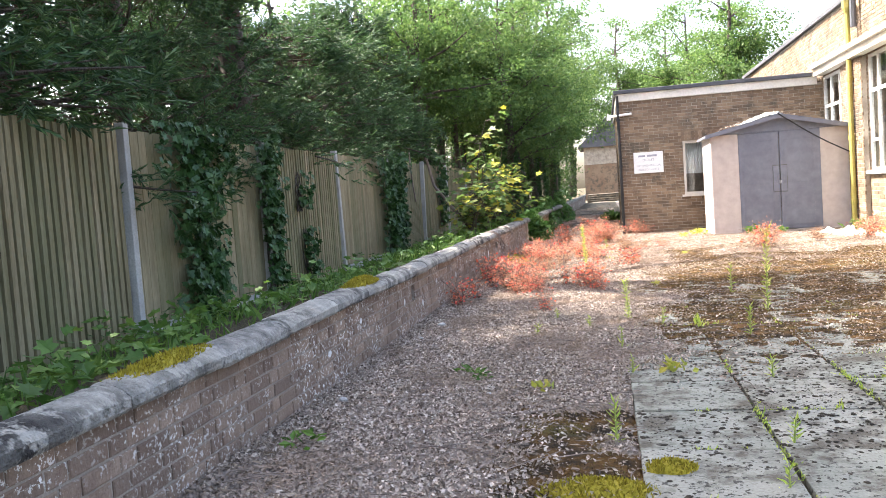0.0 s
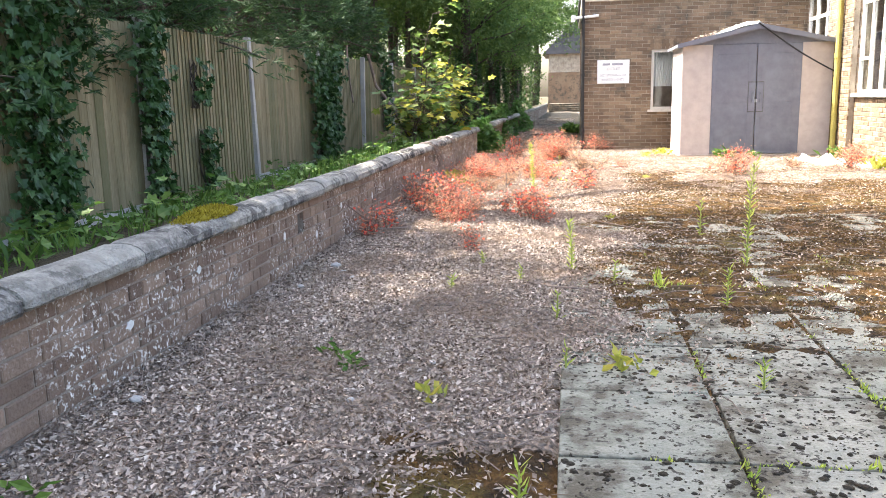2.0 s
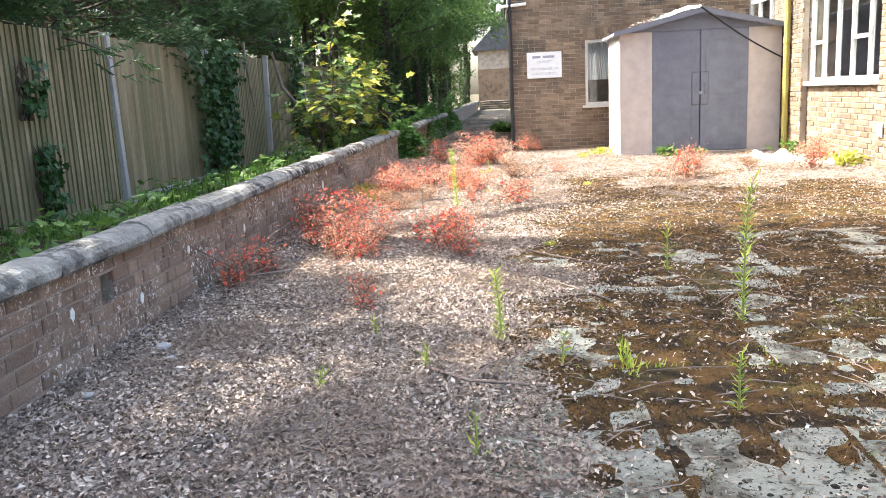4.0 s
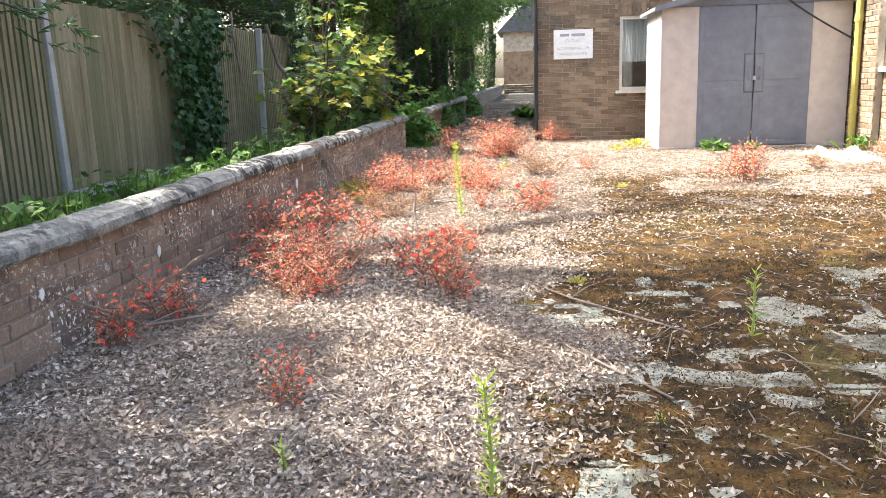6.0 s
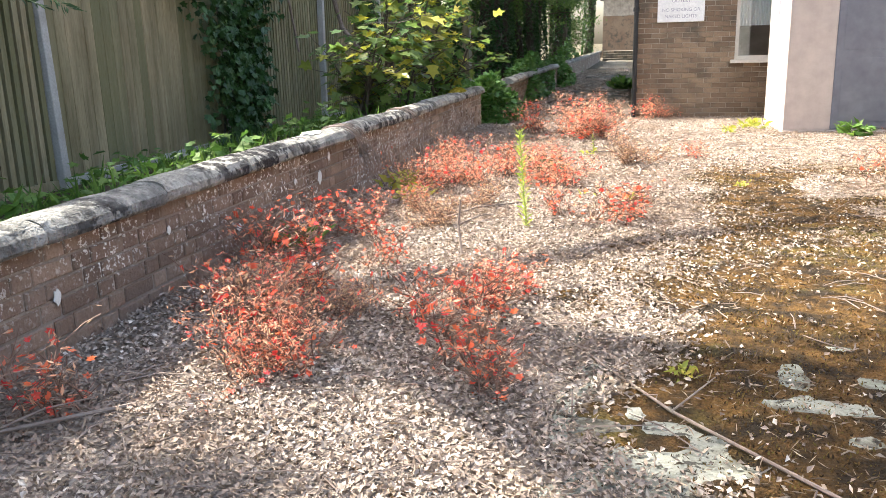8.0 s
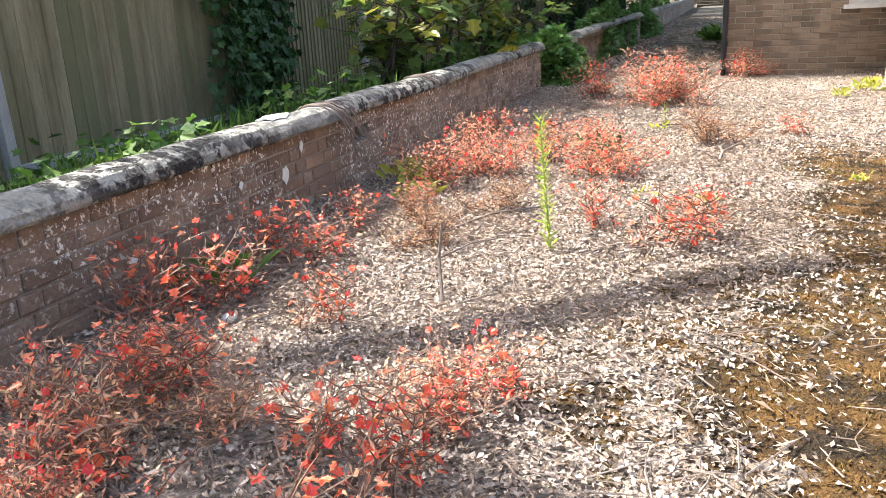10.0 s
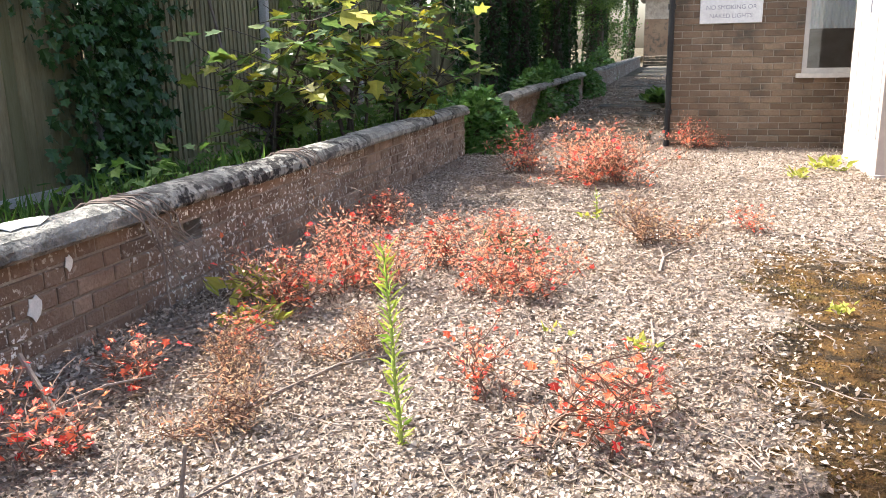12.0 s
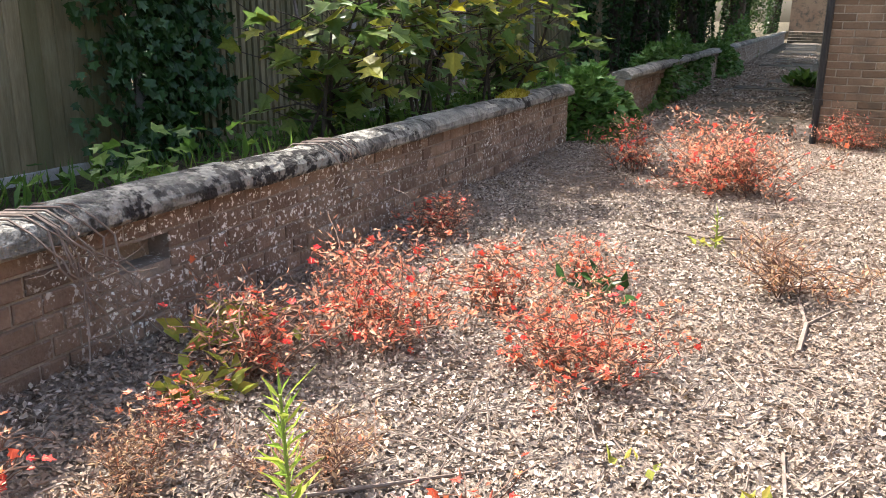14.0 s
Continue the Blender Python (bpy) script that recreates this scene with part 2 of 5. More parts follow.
LICHEN = surf("white_lichen", (0.62, 0.62, 0.60), (0.74, 0.74, 0.71), 30, 120, 0.95, 0.6, 0.003)
PALE_LEAF = leafy("bleached_weed_leaf", [(0.42, 0.26, 0.15), (0.50, 0.36, 0.22), (0.55, 0.22, 0.12)], 0.7, 0.4)
WEED_LEAF = leafy("fleabane_leaf", [(0.26, 0.40, 0.06), (0.42, 0.52, 0.08), (0.55, 0.58, 0.12)], 0.6, 0.45)
YELLOW_LEAF = leafy("yellow_green_leaf", [(0.40, 0.40, 0.06), (0.28, 0.32, 0.06), (0.48, 0.40, 0.08)], 0.6, 0.45)

# ---- mesh helpers ----
rng = np.random.default_rng(7)


class Buf:
    """Vertices and faces gathered for one mesh."""

    def __init__(self):
        self.v, self.f = [], []

    def add(self, verts, faces):
        n = len(self.v)
        self.v.extend(tuple(map(float, p)) for p in verts)
        self.f.extend(tuple(i + n for i in f) for f in faces)
        return self

    def box(self, x0, y0, z0, x1, y1, z1, c=0.0):
        """A box; c cuts its edges."""
        if not c:
            p = [(x, y, z) for z in (z0, z1) for y in (y0, y1) for x in (x0, x1)]
            return self.add(p, [(0, 2, 3, 1), (4, 5, 7, 6), (0, 1, 5, 4), (2, 6, 7, 3), (0, 4, 6, 2), (1, 3, 7, 5)])
        bm = bmesh.new()
        bmesh.ops.create_cube(bm, size=1)
        for v in bm.verts:
            v.co = ((x0 + x1) / 2 + v.co.x * (x1 - x0), (y0 + y1) / 2 + v.co.y * (y1 - y0), (z0 + z1) / 2 + v.co.z * (z1 - z0))
        bmesh.ops.bevel(bm, geom=bm.edges[:], offset=c, segments=2, affect="EDGES", profile=0.5)
        bm.verts.index_update()
        self.add([v.co for v in bm.verts], [[v.index for v in f.verts] for f in bm.faces])
        bm.free()
        return self

    def tube(self, pts, radii, n=6, caps=True):
        pts = [Vector(p) for p in pts]
        if not hasattr(radii, "__len__"):
            radii = [radii] * len(pts)
        rings, side = [], None
        for i, p in enumerate(pts):
            d = (pts[min(i + 1, len(pts) - 1)] - pts[max(i - 1, 0)]).normalized()
            ref = side if side is not None else (Vector((1, 0, 0)) if abs(d.x) < 0.8 else Vector((0, 1, 0)))
            side = (ref - d * ref.dot(d)).normalized()
            up = d.cross(side)
            rings += [p + (side * math.cos(2 * math.pi * k / n) + up * math.sin(2 * math.pi * k / n)) * radii[i] for k in range(n)]
        faces = [(i * n + k, i * n + (k + 1) % n, (i + 1) * n + (k + 1) % n, (i + 1) * n + k) for i in range(len(pts) - 1) for k in range(n)]
        if caps:
            faces += [tuple(range(n))[::-1], tuple((len(pts) - 1) * n + k for k in range(n))]
        return self.add(rings, faces)

    def prism(self, outline, y0, y1):
        """An outline in x, z drawn from y0 to y1."""
        n = len(outline)
        p = [(x, y0, z) for x, z in outline] + [(x, y1, z) for x, z in outline]
        return self.add(p, [tuple(range(n)), tuple(range(n, 2 * n))[::-1]] + [(i, i + n, (i + 1) % n + n, (i + 1) % n) for i in range(n)])


def mesh_of(name, verts, faces, mat, smooth=False):
    me = bpy.data.meshes.new(name)
    me.from_pydata(verts if isinstance(verts, list) else verts.tolist(), [], faces if isinstance(faces, list) else faces.tolist())
    me.materials.append(mat)
    if smooth:
        me.shade_smooth()
    return me


def part(name, buf, mat, parent=None, label="", smooth=False):
    ob = new(name, mesh_of(name, buf.v, buf.f, mat, smooth))
    ob.parent = parent
    return tagged(ob, label)


def thing(name, label, category, at=(0, 0, 0), group="", kind=""):
    ob = new(name)
    ob.location = at
    return tagged(ob, label, category, group, kind)


def unit(a):
    return a / np.maximum(np.linalg.norm(a, axis=-1, keepdims=True), 1e-6)


def leaves(centres, along, length, width, fold=0.25, shape="diamond"):
    """Arrays of small folded leaves: each starts at its centre and runs along its way."""
    n = len(centres)
    d = unit(along)
    side = unit(np.cross(d, rng.normal(size=(n, 3)) + np.array([0, 0, 1.2])))
    up = np.cross(side, d)
    ln, wd = (length * rng.uniform(0.5, 1.45, n))[:, None], (width * rng.uniform(0.55, 1.4, n))[:, None]
    a, e = centres, centres + d * ln + up * ln * rng.normal(0, 0.18, (n, 1))
    mid = centres + d * ln * 0.45
    b, c = mid + side * wd / 2 + up * wd * fold, mid - side * wd / 2 + up * wd * fold
    v = np.stack([a, b, e, c], 1).reshape(-1, 3)
    i = np.arange(n)[:, None] * 4
    return v, np.concatenate([i + np.array([[0, 1, 2]]), i + np.array([[0, 2, 3]])], 1).reshape(-1, 3)


def star_leaves(centres, along, size):
    """Lobed leaves, five points each, as fans."""
    n = len(centres)
    d = unit(along)
    side = unit(np.cross(d, rng.normal(size=(n, 3)) * 0.5 + np.array([0, 0, 1.5])))
    up = np.cross(side, d)
    s = (size * rng.uniform(0.6, 1.25, n))[:, None]
    ring = [(0.0, 0.0), (0.1, 0.5), (0.4, 0.28), (0.62, 0.55), (0.66, 0.2), (1.0, 0.0), (0.66, -0.2), (0.62, -0.55), (0.4, -0.28), (0.1, -0.5)]
    droop = rng.uniform(0.0, 0.35, (n, 1))
    v = np.stack([centres + d * s * u + side * s * w + up * s * (0.15 * abs(w) - droop * u * u) for u, w in ring], 1).reshape(-1, 3)
    i = np.arange(n)[:, None] * 10
    f = np.concatenate([i + np.array([[0, k, k + 1]]) for k in range(1, 9)], 1).reshape(-1, 3)
    return v, f


def mesh_part(name, vf, mat, parent=None, label=""):
    ob = new(name, mesh_of(name, vf[0], vf[1], mat))
    ob.parent = parent
    return tagged(ob, label)


def lattice(seed, size=64):
    return np.random.default_rng(seed).random((size, size))


def vnoise(x, y, scale, seed):
    """Smooth value noise, 0 to 1, for arrays."""
    g = lattice(seed)
    x, y = np.asarray(x) * scale + 1000, np.asarray(y) * scale + 1000
    xi, yi = np.floor(x).astype(int), np.floor(y).astype(int)
    fx, fy = x - xi, y - yi
    fx, fy = fx * fx * (3 - 2 * fx), fy * fy * (3 - 2 * fy)
    at = lambda a, b: g[(xi + a) % 64, (yi + b) % 64]
    return (at(0, 0) * (1 - fx) + at(1, 0) * fx) * (1 - fy) + (at(0, 1) * (1 - fx) + at(1, 1) * fx) * fy


def fbm(x, y, scale, seed):
    return 0.5 * vnoise(x, y, scale, seed) + 0.3 * vnoise(x, y, scale * 2.3, seed + 1) + 0.2 * vnoise(x, y, scale * 5.1, seed + 2)


def step(a, lo, hi):
    t = np.clip((a - lo) / (hi - lo), 0, 1)
    return t * t * (3 - 2 * t)


WALL_X, FENCE_X, WALL_END = -1.80, -4.30, 18.7


def bare(x, y):
    """How much the paving lies open, 0 to 1."""
    n = 0.72 * fbm(x, y, 1.1, 11) + 0.28 * fbm(x, y, 7.0, 14)
    b = step(x, 0.02, 0.10) * (1 - step(y + (n - 0.5) * 2.2 - 0.5 * np.clip(x - 1.0, 0, 3), 4.8, 5.7))
    far = step(x, 0.3, 1.2) * step(n, 0.635, 0.69) * (1 - step(y, 6.5, 7.6))
    return np.clip(np.maximum(b, far * 0.8), 0, 1)


def mossy(x, y):
    n = fbm(x, y, 0.8, 21)
    core = step(x + (n - 0.5) * 2.2, 0.15, 0.7) * (1 - step(x, 3.6, 5.0)) * step(y, 4.0, 5.2) * (1 - step(y + (n - 0.5) * 4, 10.0, 13.5))
    near = step(x, -0.75, -0.15) * (1 - step(y, 4.4, 5.6)) * step(n, 0.36, 0.52)
    tail = 0.85 * step(x, 0.5, 1.2) * (1 - step(x, 3.8, 4.6)) * step(y, 9.5, 11) * (1 - step(y, 13.8, 15.5)) * step(n, 0.44, 0.54)
    return np.clip(np.maximum(np.maximum(core, near * 0.9), tail), 0, 1)


def ground_z(x, y):
    z = 0.012 + 0.02 * (fbm(x, y, 2.2, 31) - 0.5) + 0.012 * (vnoise(x, y, 9, 41) - 0.5)
    z = z - 0.045 * bare(x, y)
    z = z + 0.06 * step(-x, 1.5, 1.85) * vnoise(x, y, 1.5, 51)
    bank = step(-x, 1.95, 2.07)
    z = z * (1 - bank) + bank * (0.44 + 0.08 * (fbm(x, y, 1.2, 61) - 0.5) - 0.34 * step(-x, 2.1, 4.2))
    return z


# ---- ground ----
def spread(lo, hi, inner, far, n=16):
    out = np.geomspace(0.3, far, n)
    return np.concatenate([lo - out[::-1], np.arange(lo, hi, inner), hi + out])


def build_ground():
    gx, gy = spread(-4.6, 5.2, 0.05, 900), spread(-1.5, 24, 0.05, 900)
    X, Y = np.meshgrid(gx, gy)
    Z = ground_z(X, Y)
    v = np.stack([X, Y, Z], -1).reshape(-1, 3)
    w, h = len(gx), len(gy)
    i = (np.arange(h - 1)[:, None] * w + np.arange(w - 1)[None]).reshape(-1, 1)
    me = mesh_of("ground", v, i + np.array([[0, 1, w + 1, w]]), GROUND, True)
    soil = np.maximum(step(-X, 1.88, 2.0), 0.75 * step(Y, 21, 23) * (X < 0.6)).reshape(-1)
    for name, vals in (("moss", mossy(X, Y).reshape(-1)), ("soil", soil)):
        a = me.attributes.new(name, "FLOAT", "POINT")
        a.data.foreach_set("value", vals.astype(np.float32))
    return tagged(new("ground", me), "ground of leaf litter, brown moss and bank soil", "ground", kind="structure")


ground = build_ground()

# ---- brickwork ----
PLACES = {}


def brick_mesh(ln, mat):
    """One brick, front at w = 0, cut edges; u to the right, v up, w outward."""
    key = (round(ln, 3), mat.name)
    if key not in PLACES:
        h, c, dp = 0.065, 0.005, 0.03
        p = [(-ln / 2, -h / 2, -dp), (ln / 2, -h / 2, -dp), (ln / 2, h / 2, -dp), (-ln / 2, h / 2, -dp)]
        q = [(u, v, -c) for u, v, w in p]
        r = [(u - math.copysign(c, u), v - math.copysign(c, v), 0) for u, v, w in p]
        f = [(8, 9, 10, 11)] + [(a + i, a + (i + 1) % 4, a + 4 + (i + 1) % 4, a + 4 + i) for a in (0, 4) for i in range(4)]
        PLACES[key] = mesh_of("brick", p + q + r, f, mat)
    return PLACES[key]


def brickwork(wall, origin, U, N, length, height, openings, mat, mat_rest, pieces, course=0.075, bond="flemish", seed=1):
    """Lays bricks on the face of a wall. pieces: (u0, u1, v0, v1), where bricks are parts of their own."""
    r = random.Random(seed)
    U, N, origin = Vector(U), Vector(N), Vector(origin)
    turn = Matrix((U, Vector((0, 0, 1)), N)).transposed().to_4x4()
    rest, count = Buf(), 0
    for k in range(int(height / course)):
        v = course * (k + 0.5)
        spans, at = [], 0.0
        for a, b, c, d in sorted(openings):
            if c - 0.02 < v < d + 0.02:
                spans.append((at, a))
                at = b
        spans.append((at, length))
        for s0, s1 in spans:
            u, i = s0, k
            if bond == "flemish":
                u = s0 - (0.17 if k % 2 else 0)
            else:
                u = s0 - (0.1125 if k % 2 else 0)
            while u < s1 - 0.02:
                ln = 0.215 if (bond != "flemish" or i % 2 == 0) else 0.1025
                i += 1
                a, b = max(u, s0), min(u + ln, s1)
                u += ln + 0.01
                if b - a < 0.03:
                    continue
                mid = (a + b) / 2
                w = r.uniform(-0.003, 0.004)
                place = origin + U * mid + Vector((0, 0, v)) + N * w
                m = Matrix.Translation(place) @ turn @ pose(0, 0, 0, r.uniform(-1, 1), r.uniform(-0.6, 0.6), r.uniform(-0.7, 0.7))
                if pieces[0] < mid < pieces[1] and pieces[2] < v < pieces[3] and abs(b - a - ln) < 0.001 and count < 300:
                    ob = new("brick", brick_mesh(ln, mat))
                    ob.parent, ob.matrix_basis = wall, m
                    count += 1
                else:
                    me = brick_mesh(b - a, mat)
                    rest.add([m @ q.co for q in me.vertices], [list(f.vertices) for f in me.polygons])
    ob = part("brickwork", rest, mat_rest, wall)
    return tagged(ob, kind="stuff")


def core(buf, origin, U, N, length, height, thick, openings):
    """The mortar body of a wall with its openings cut through."""
    U, N, o = Vector(U), Vector(N), Vector(origin)

    def slab(u0, u1, v0, v1):
        if u1 - u0 < 0.001 or v1 - v0 < 0.001:
            return
        p = [o + U * u + Vector((0, 0, v)) - N * w for w in (0.008, thick) for v in (v0, v1) for u in (u0, u1)]
        buf.add(p, [(0, 2, 3, 1), (4, 5, 7, 6), (0, 1, 5, 4), (2, 6, 7, 3), (0, 4, 6, 2), (1, 3, 7, 5)])
    at = 0.0
    for a, b, c, d in sorted(openings):
        slab(at, a, 0, height)
        slab(a, b, 0, c)
        slab(a, b, d, height)
        at = b
    slab(at, length, 0, height)
    return buf


# ---- garden wall ----
def coping_stone(y0, y1, x=WALL_X, z=0.5, seed=0):
    """One half-round coping stone with a worn, uneven top."""
    r, b = random.Random(seed), Buf()
    prof = [(0.053, 0.0), (0.065, 0.016), (0.062, 0.05), (0.035, 0.08), (-0.005, 0.096), (-0.06, 0.102), (-0.115, 0.094), (-0.15, 0.072), (-0.17, 0.04), (-0.175, 0.0)]
    n, ys = len(prof), [y0 + 0.004 + (y1 - y0 - 0.008) * t for t in (0, 0.04, 0.25, 0.5, 0.75, 0.96, 1)]
    for j, y in enumerate(ys):
        s = 0.965 if j in (0, len(ys) - 1) else 1.0
        b.v += [(x - 0.12 + (px + 0.12) * s + r.uniform(-0.004, 0.004), y, z + pz * s + (r.uniform(-0.004, 0.004) if pz else 0)) for px, pz in prof]
    b.f += [(j * n + i, j * n + (i + 1) % n, (j + 1) * n + (i + 1) % n, (j + 1) * n + i) for j in range(len(ys) - 1) for i in range(n)]
    b.f += [tuple(range(n)), tuple((len(ys) - 1) * n + i for i in range(n))[::-1]]
    return b


def garden_wall(name, x, y0, y1, height, label, pieces, seed):
    b = Buf()
    # the holes left by lost bricks
    holes = [(7.20 - y0, 7.33 - y0, 0.30, 0.46), (13.05 - y0, 13.3 - y0, 0.36, 0.46)] if pieces[1] else []
    core(b, (x, y0, -0.05), (0, 1, 0), (1, 0, 0), y1 - y0, height + 0.05, 0.16, holes)
    for u0, u1, v0, v1 in holes:
        b.box(x - 0.16, y0 + u0, v0 - 0.05, x - 0.11, y0 + u1, v1 - 0.05)
    wall = tagged(part(name, b, MORTAR_OLD), label, "wall", kind="structure")
    brickwork(wall, (x, y0, -0.035), (0, 1, 0), (1, 0, 0), y1 - y0, height + 0.04, holes, BRICK_LOW, BRICK_LOW_REST, pieces, 0.076, "flemish", seed)
    y, r = y0, random.Random(seed)
    while y < y1 - 0.05:
        ln = min(r.uniform(0.72, 0.95), y1 - y)
        part("coping_stone", coping_stone(y, y + ln, x, height + r.uniform(-0.006, 0.006), r.random()), COPING, wall, smooth=False)
        y += ln
    return wall


main_wall = garden_wall("wall_garden", WALL_X, -3.0, WALL_END, 0.50, "low brown brick retaining wall with rounded lichened coping", (9.0, 19.0, 0, 1), 3)


def lichen(y, z, ry, rz, on_top=False):
    b = Buf()
    ring = [(math.cos(6.283 * i / 11) * (1 + 0.25 * math.sin(i * 2.3)), math.sin(6.283 * i / 11) * (1 + 0.2 * math.cos(i * 3.1))) for i in range(11)]
    if on_top:
        b.v = [(WALL_X - 0.06 + v * rz, y + u * ry, z + 0.004 * k - 0.35 * max(0.0, v * rz - 0.02)) for k in (0, 1) for u, v in ring]
    else:
        b.v = [(WALL_X + 0.003 + 0.004 * k, y + u * ry, z + v * rz) for k in (0, 1) for u, v in ring]
    b.f = [tuple(range(11, 22))] + [(i, (i + 1) % 11, 11 + (i + 1) % 11, 11 + i) for i in range(11)]
    part("lichen_patch", b, LICHEN, main_wall, "white lichen patch")


for ly, lz, lry, lrz in ((12.15, 0.30, 0.035, 0.045), (11.72, 0.34, 0.018, 0.02), (12.35, 0.42, 0.02, 0.03), (9.4, 0.28, 0.02, 0.03), (8.3, 0.33, 0.02, 0.025), (10.9, 0.22, 0.025, 0.02), (6.9, 0.3, 0.02, 0.03),
                         (5.6, 0.35, 0.025, 0.02), (4.9, 0.25, 0.03, 0.02), (7.6, 0.2, 0.02, 0.03), (10.2, 0.36, 0.015, 0.02)):
    lichen(ly, lz, lry, lrz)
lichen(12.2, 0.604, 0.13, 0.05, True)
garden_wall("wall_garden_far", -1.60, 20.3, 29.6, 0.55, "continuing low brick wall beside the shaded path", (0, 0, 0, 0), 4)
garden_wall("wall_path_end", -1.55, 31.0, 62.0, 0.55, "far low brick wall beside the path steps", (0, 0, 0, 0), 5)


# ---- fence ----
def fence():
    f = tagged(thing("fence", "tall weathered closeboard timber fence with concrete posts", "fence", (FENCE_X, 0, 0)), kind="structure")
    r = random.Random(5)
    posts = [-2.4, 0.65, 3.68, 6.70, 9.70, 12.70, 15.75, 18.80, 21.9, 25.0, 27.9, 30.9, 33.9, 36.9]
    plain = {3, 5}
    post = Buf()
    post.box(-0.045, -0.042, -0.1, 0.045, 0.042, 2.08, 0.008)
    pm = mesh_of("post", post.v, post.f, CONCRETE)
    gm = None
    slat_b, board_b = Buf(), Buf()
    slat_b.v = [(0.018, -0.046, 0), (0.020, 0.046, 0), (-0.012, 0.052, 0), (-0.012, -0.052, 0)]
    slat_b.v += [(x, y, 1) for x, y, z in slat_b.v]
    slat_b.f = [(0, 1, 5, 4), (1, 2, 6, 5), (2, 3, 7, 6), (3, 0, 4, 7), (4, 5, 6, 7), (0, 3, 2, 1)]
    sm = mesh_of("board", slat_b.v, slat_b.f, FENCE)
    rest = Buf()
    count = 0
    for i, y in enumerate(posts):
        ob = new("post", pm)
        ob.parent, ob.matrix_basis = f, pose(0.03, y, 0, r.uniform(-0.5, 0.5), r.uniform(-1.2, 1.2), 0)
        if i == len(posts) - 1:
            break
        a, b = y + 0.05, posts[i + 1] - 0.05
        part("gravel_board", Buf().box(-0.03, a, -0.1, 0.02, b, 0.18, 0.006), CONCRETE if i % 2 else FENCE, f)
        for z in (0.45, 1.15, 1.8):
            part("rail", Buf().box(-0.11, a, z - 0.04, -0.04, b, z + 0.04), FENCE, f)
        # added sheet behind the slats, dark so the gaps look shaded
        part("gap_shade_board", Buf().box(-0.038, a, 0.17, -0.028, b, 2.0), FENCE_GAP_SHADE, f)
        pitch = 0.128 if i in plain else 0.088
        n = int((b - a) / pitch)
        pitch = (b - a) / n
        for k in range(n):
            h = 1.86 + r.uniform(-0.012, 0.008)
            depth = 0.35 if i in plain else 1.5
            m = pose(-0.01, a + (k + 0.5) * pitch, 0.17, r.uniform(-0.35, 0.35), 0, r.uniform(-1.2, 1.2)) @ Matrix.Diagonal((depth, pitch / 0.100 * (0.97 if i in plain else 0.60), h, 1))
            if count < 300 and 3.0 < y < 27:
                ob = new("board", sm)
                ob.parent, ob.matrix_basis = f, m
                count += 1
            else:
                rest.add([m @ Vector(p) for p in slat_b.v], slat_b.f)
    tagged(part("boarding", rest, FENCE_REST, f), kind="stuff")


fence()


# ---- windows ----
def window(name, label, o, U, N, w, h, bars, transom=None, vents=(), sill=0.06, mat=WHITE):
    """A framed window with its sill; bars: places of uprights along the width; transom: a height; vents: bays with a low casement."""
    win = thing(name, label, "window", kind="structure")
    U, N, o = Vector(U), Vector(N), Vector(o)

    def strip(pn, u0, u1, v0, v1, w0, w1, m, parent=win, lab=""):
        p = [o + U * u + Vector((0, 0, v)) + N * d for d in (w0, w1) for v in (v0, v1) for u in (u0, u1)]
        return part(pn, Buf().add(p, [(0, 2, 3, 1), (4, 5, 7, 6), (0, 1, 5, 4), (2, 6, 7, 3), (0, 4, 6, 2), (1, 3, 7, 5)]), m, parent, lab)
    t = 0.055
    for a in ((0, t, 0, h), (w - t, w, 0, h), (t, w - t, 0, t), (t, w - t, h - t, h)):
        strip("window_frame", *a, -0.09, -0.03, mat)
    edges = [t] + [x for x in bars] + [w - t]
    for x in bars:
        strip("mullion", x - 0.03, x + 0.03, t, h - t, -0.085, -0.033, mat)
    rows = [t, h - t] if not transom else [t, transom, h - t]
    for i in range(len(edges) - 1):
        a, b = edges[i] + (0.03 if i else 0), edges[i + 1] - (0.03 if i < len(bars) else 0)
        if transom:
            strip("transom", a, b, transom - 0.03, transom + 0.03, -0.082, -0.036, mat)
        marks = list(rows)
        if i in vents:
            v = t + (rows[1] - t) * 0.36
            strip("casement_rail", a, b, v - 0.025, v + 0.025, -0.08, -0.02, mat)
        for j in range(len(marks) - 1):
            g = strip("pane", a, b, marks[j], marks[j + 1], -0.066, -0.06, GLASS)
            g.visible_shadow = False
    strip("window_sill", -0.06, w + 0.06, -sill, 0, -0.10, 0.07, mat)
    return win


# ---- boiler house: the low brick building with the notice ----
FY, CX, TOP, RX = 20.0, 0.40, 3.20, 4.95


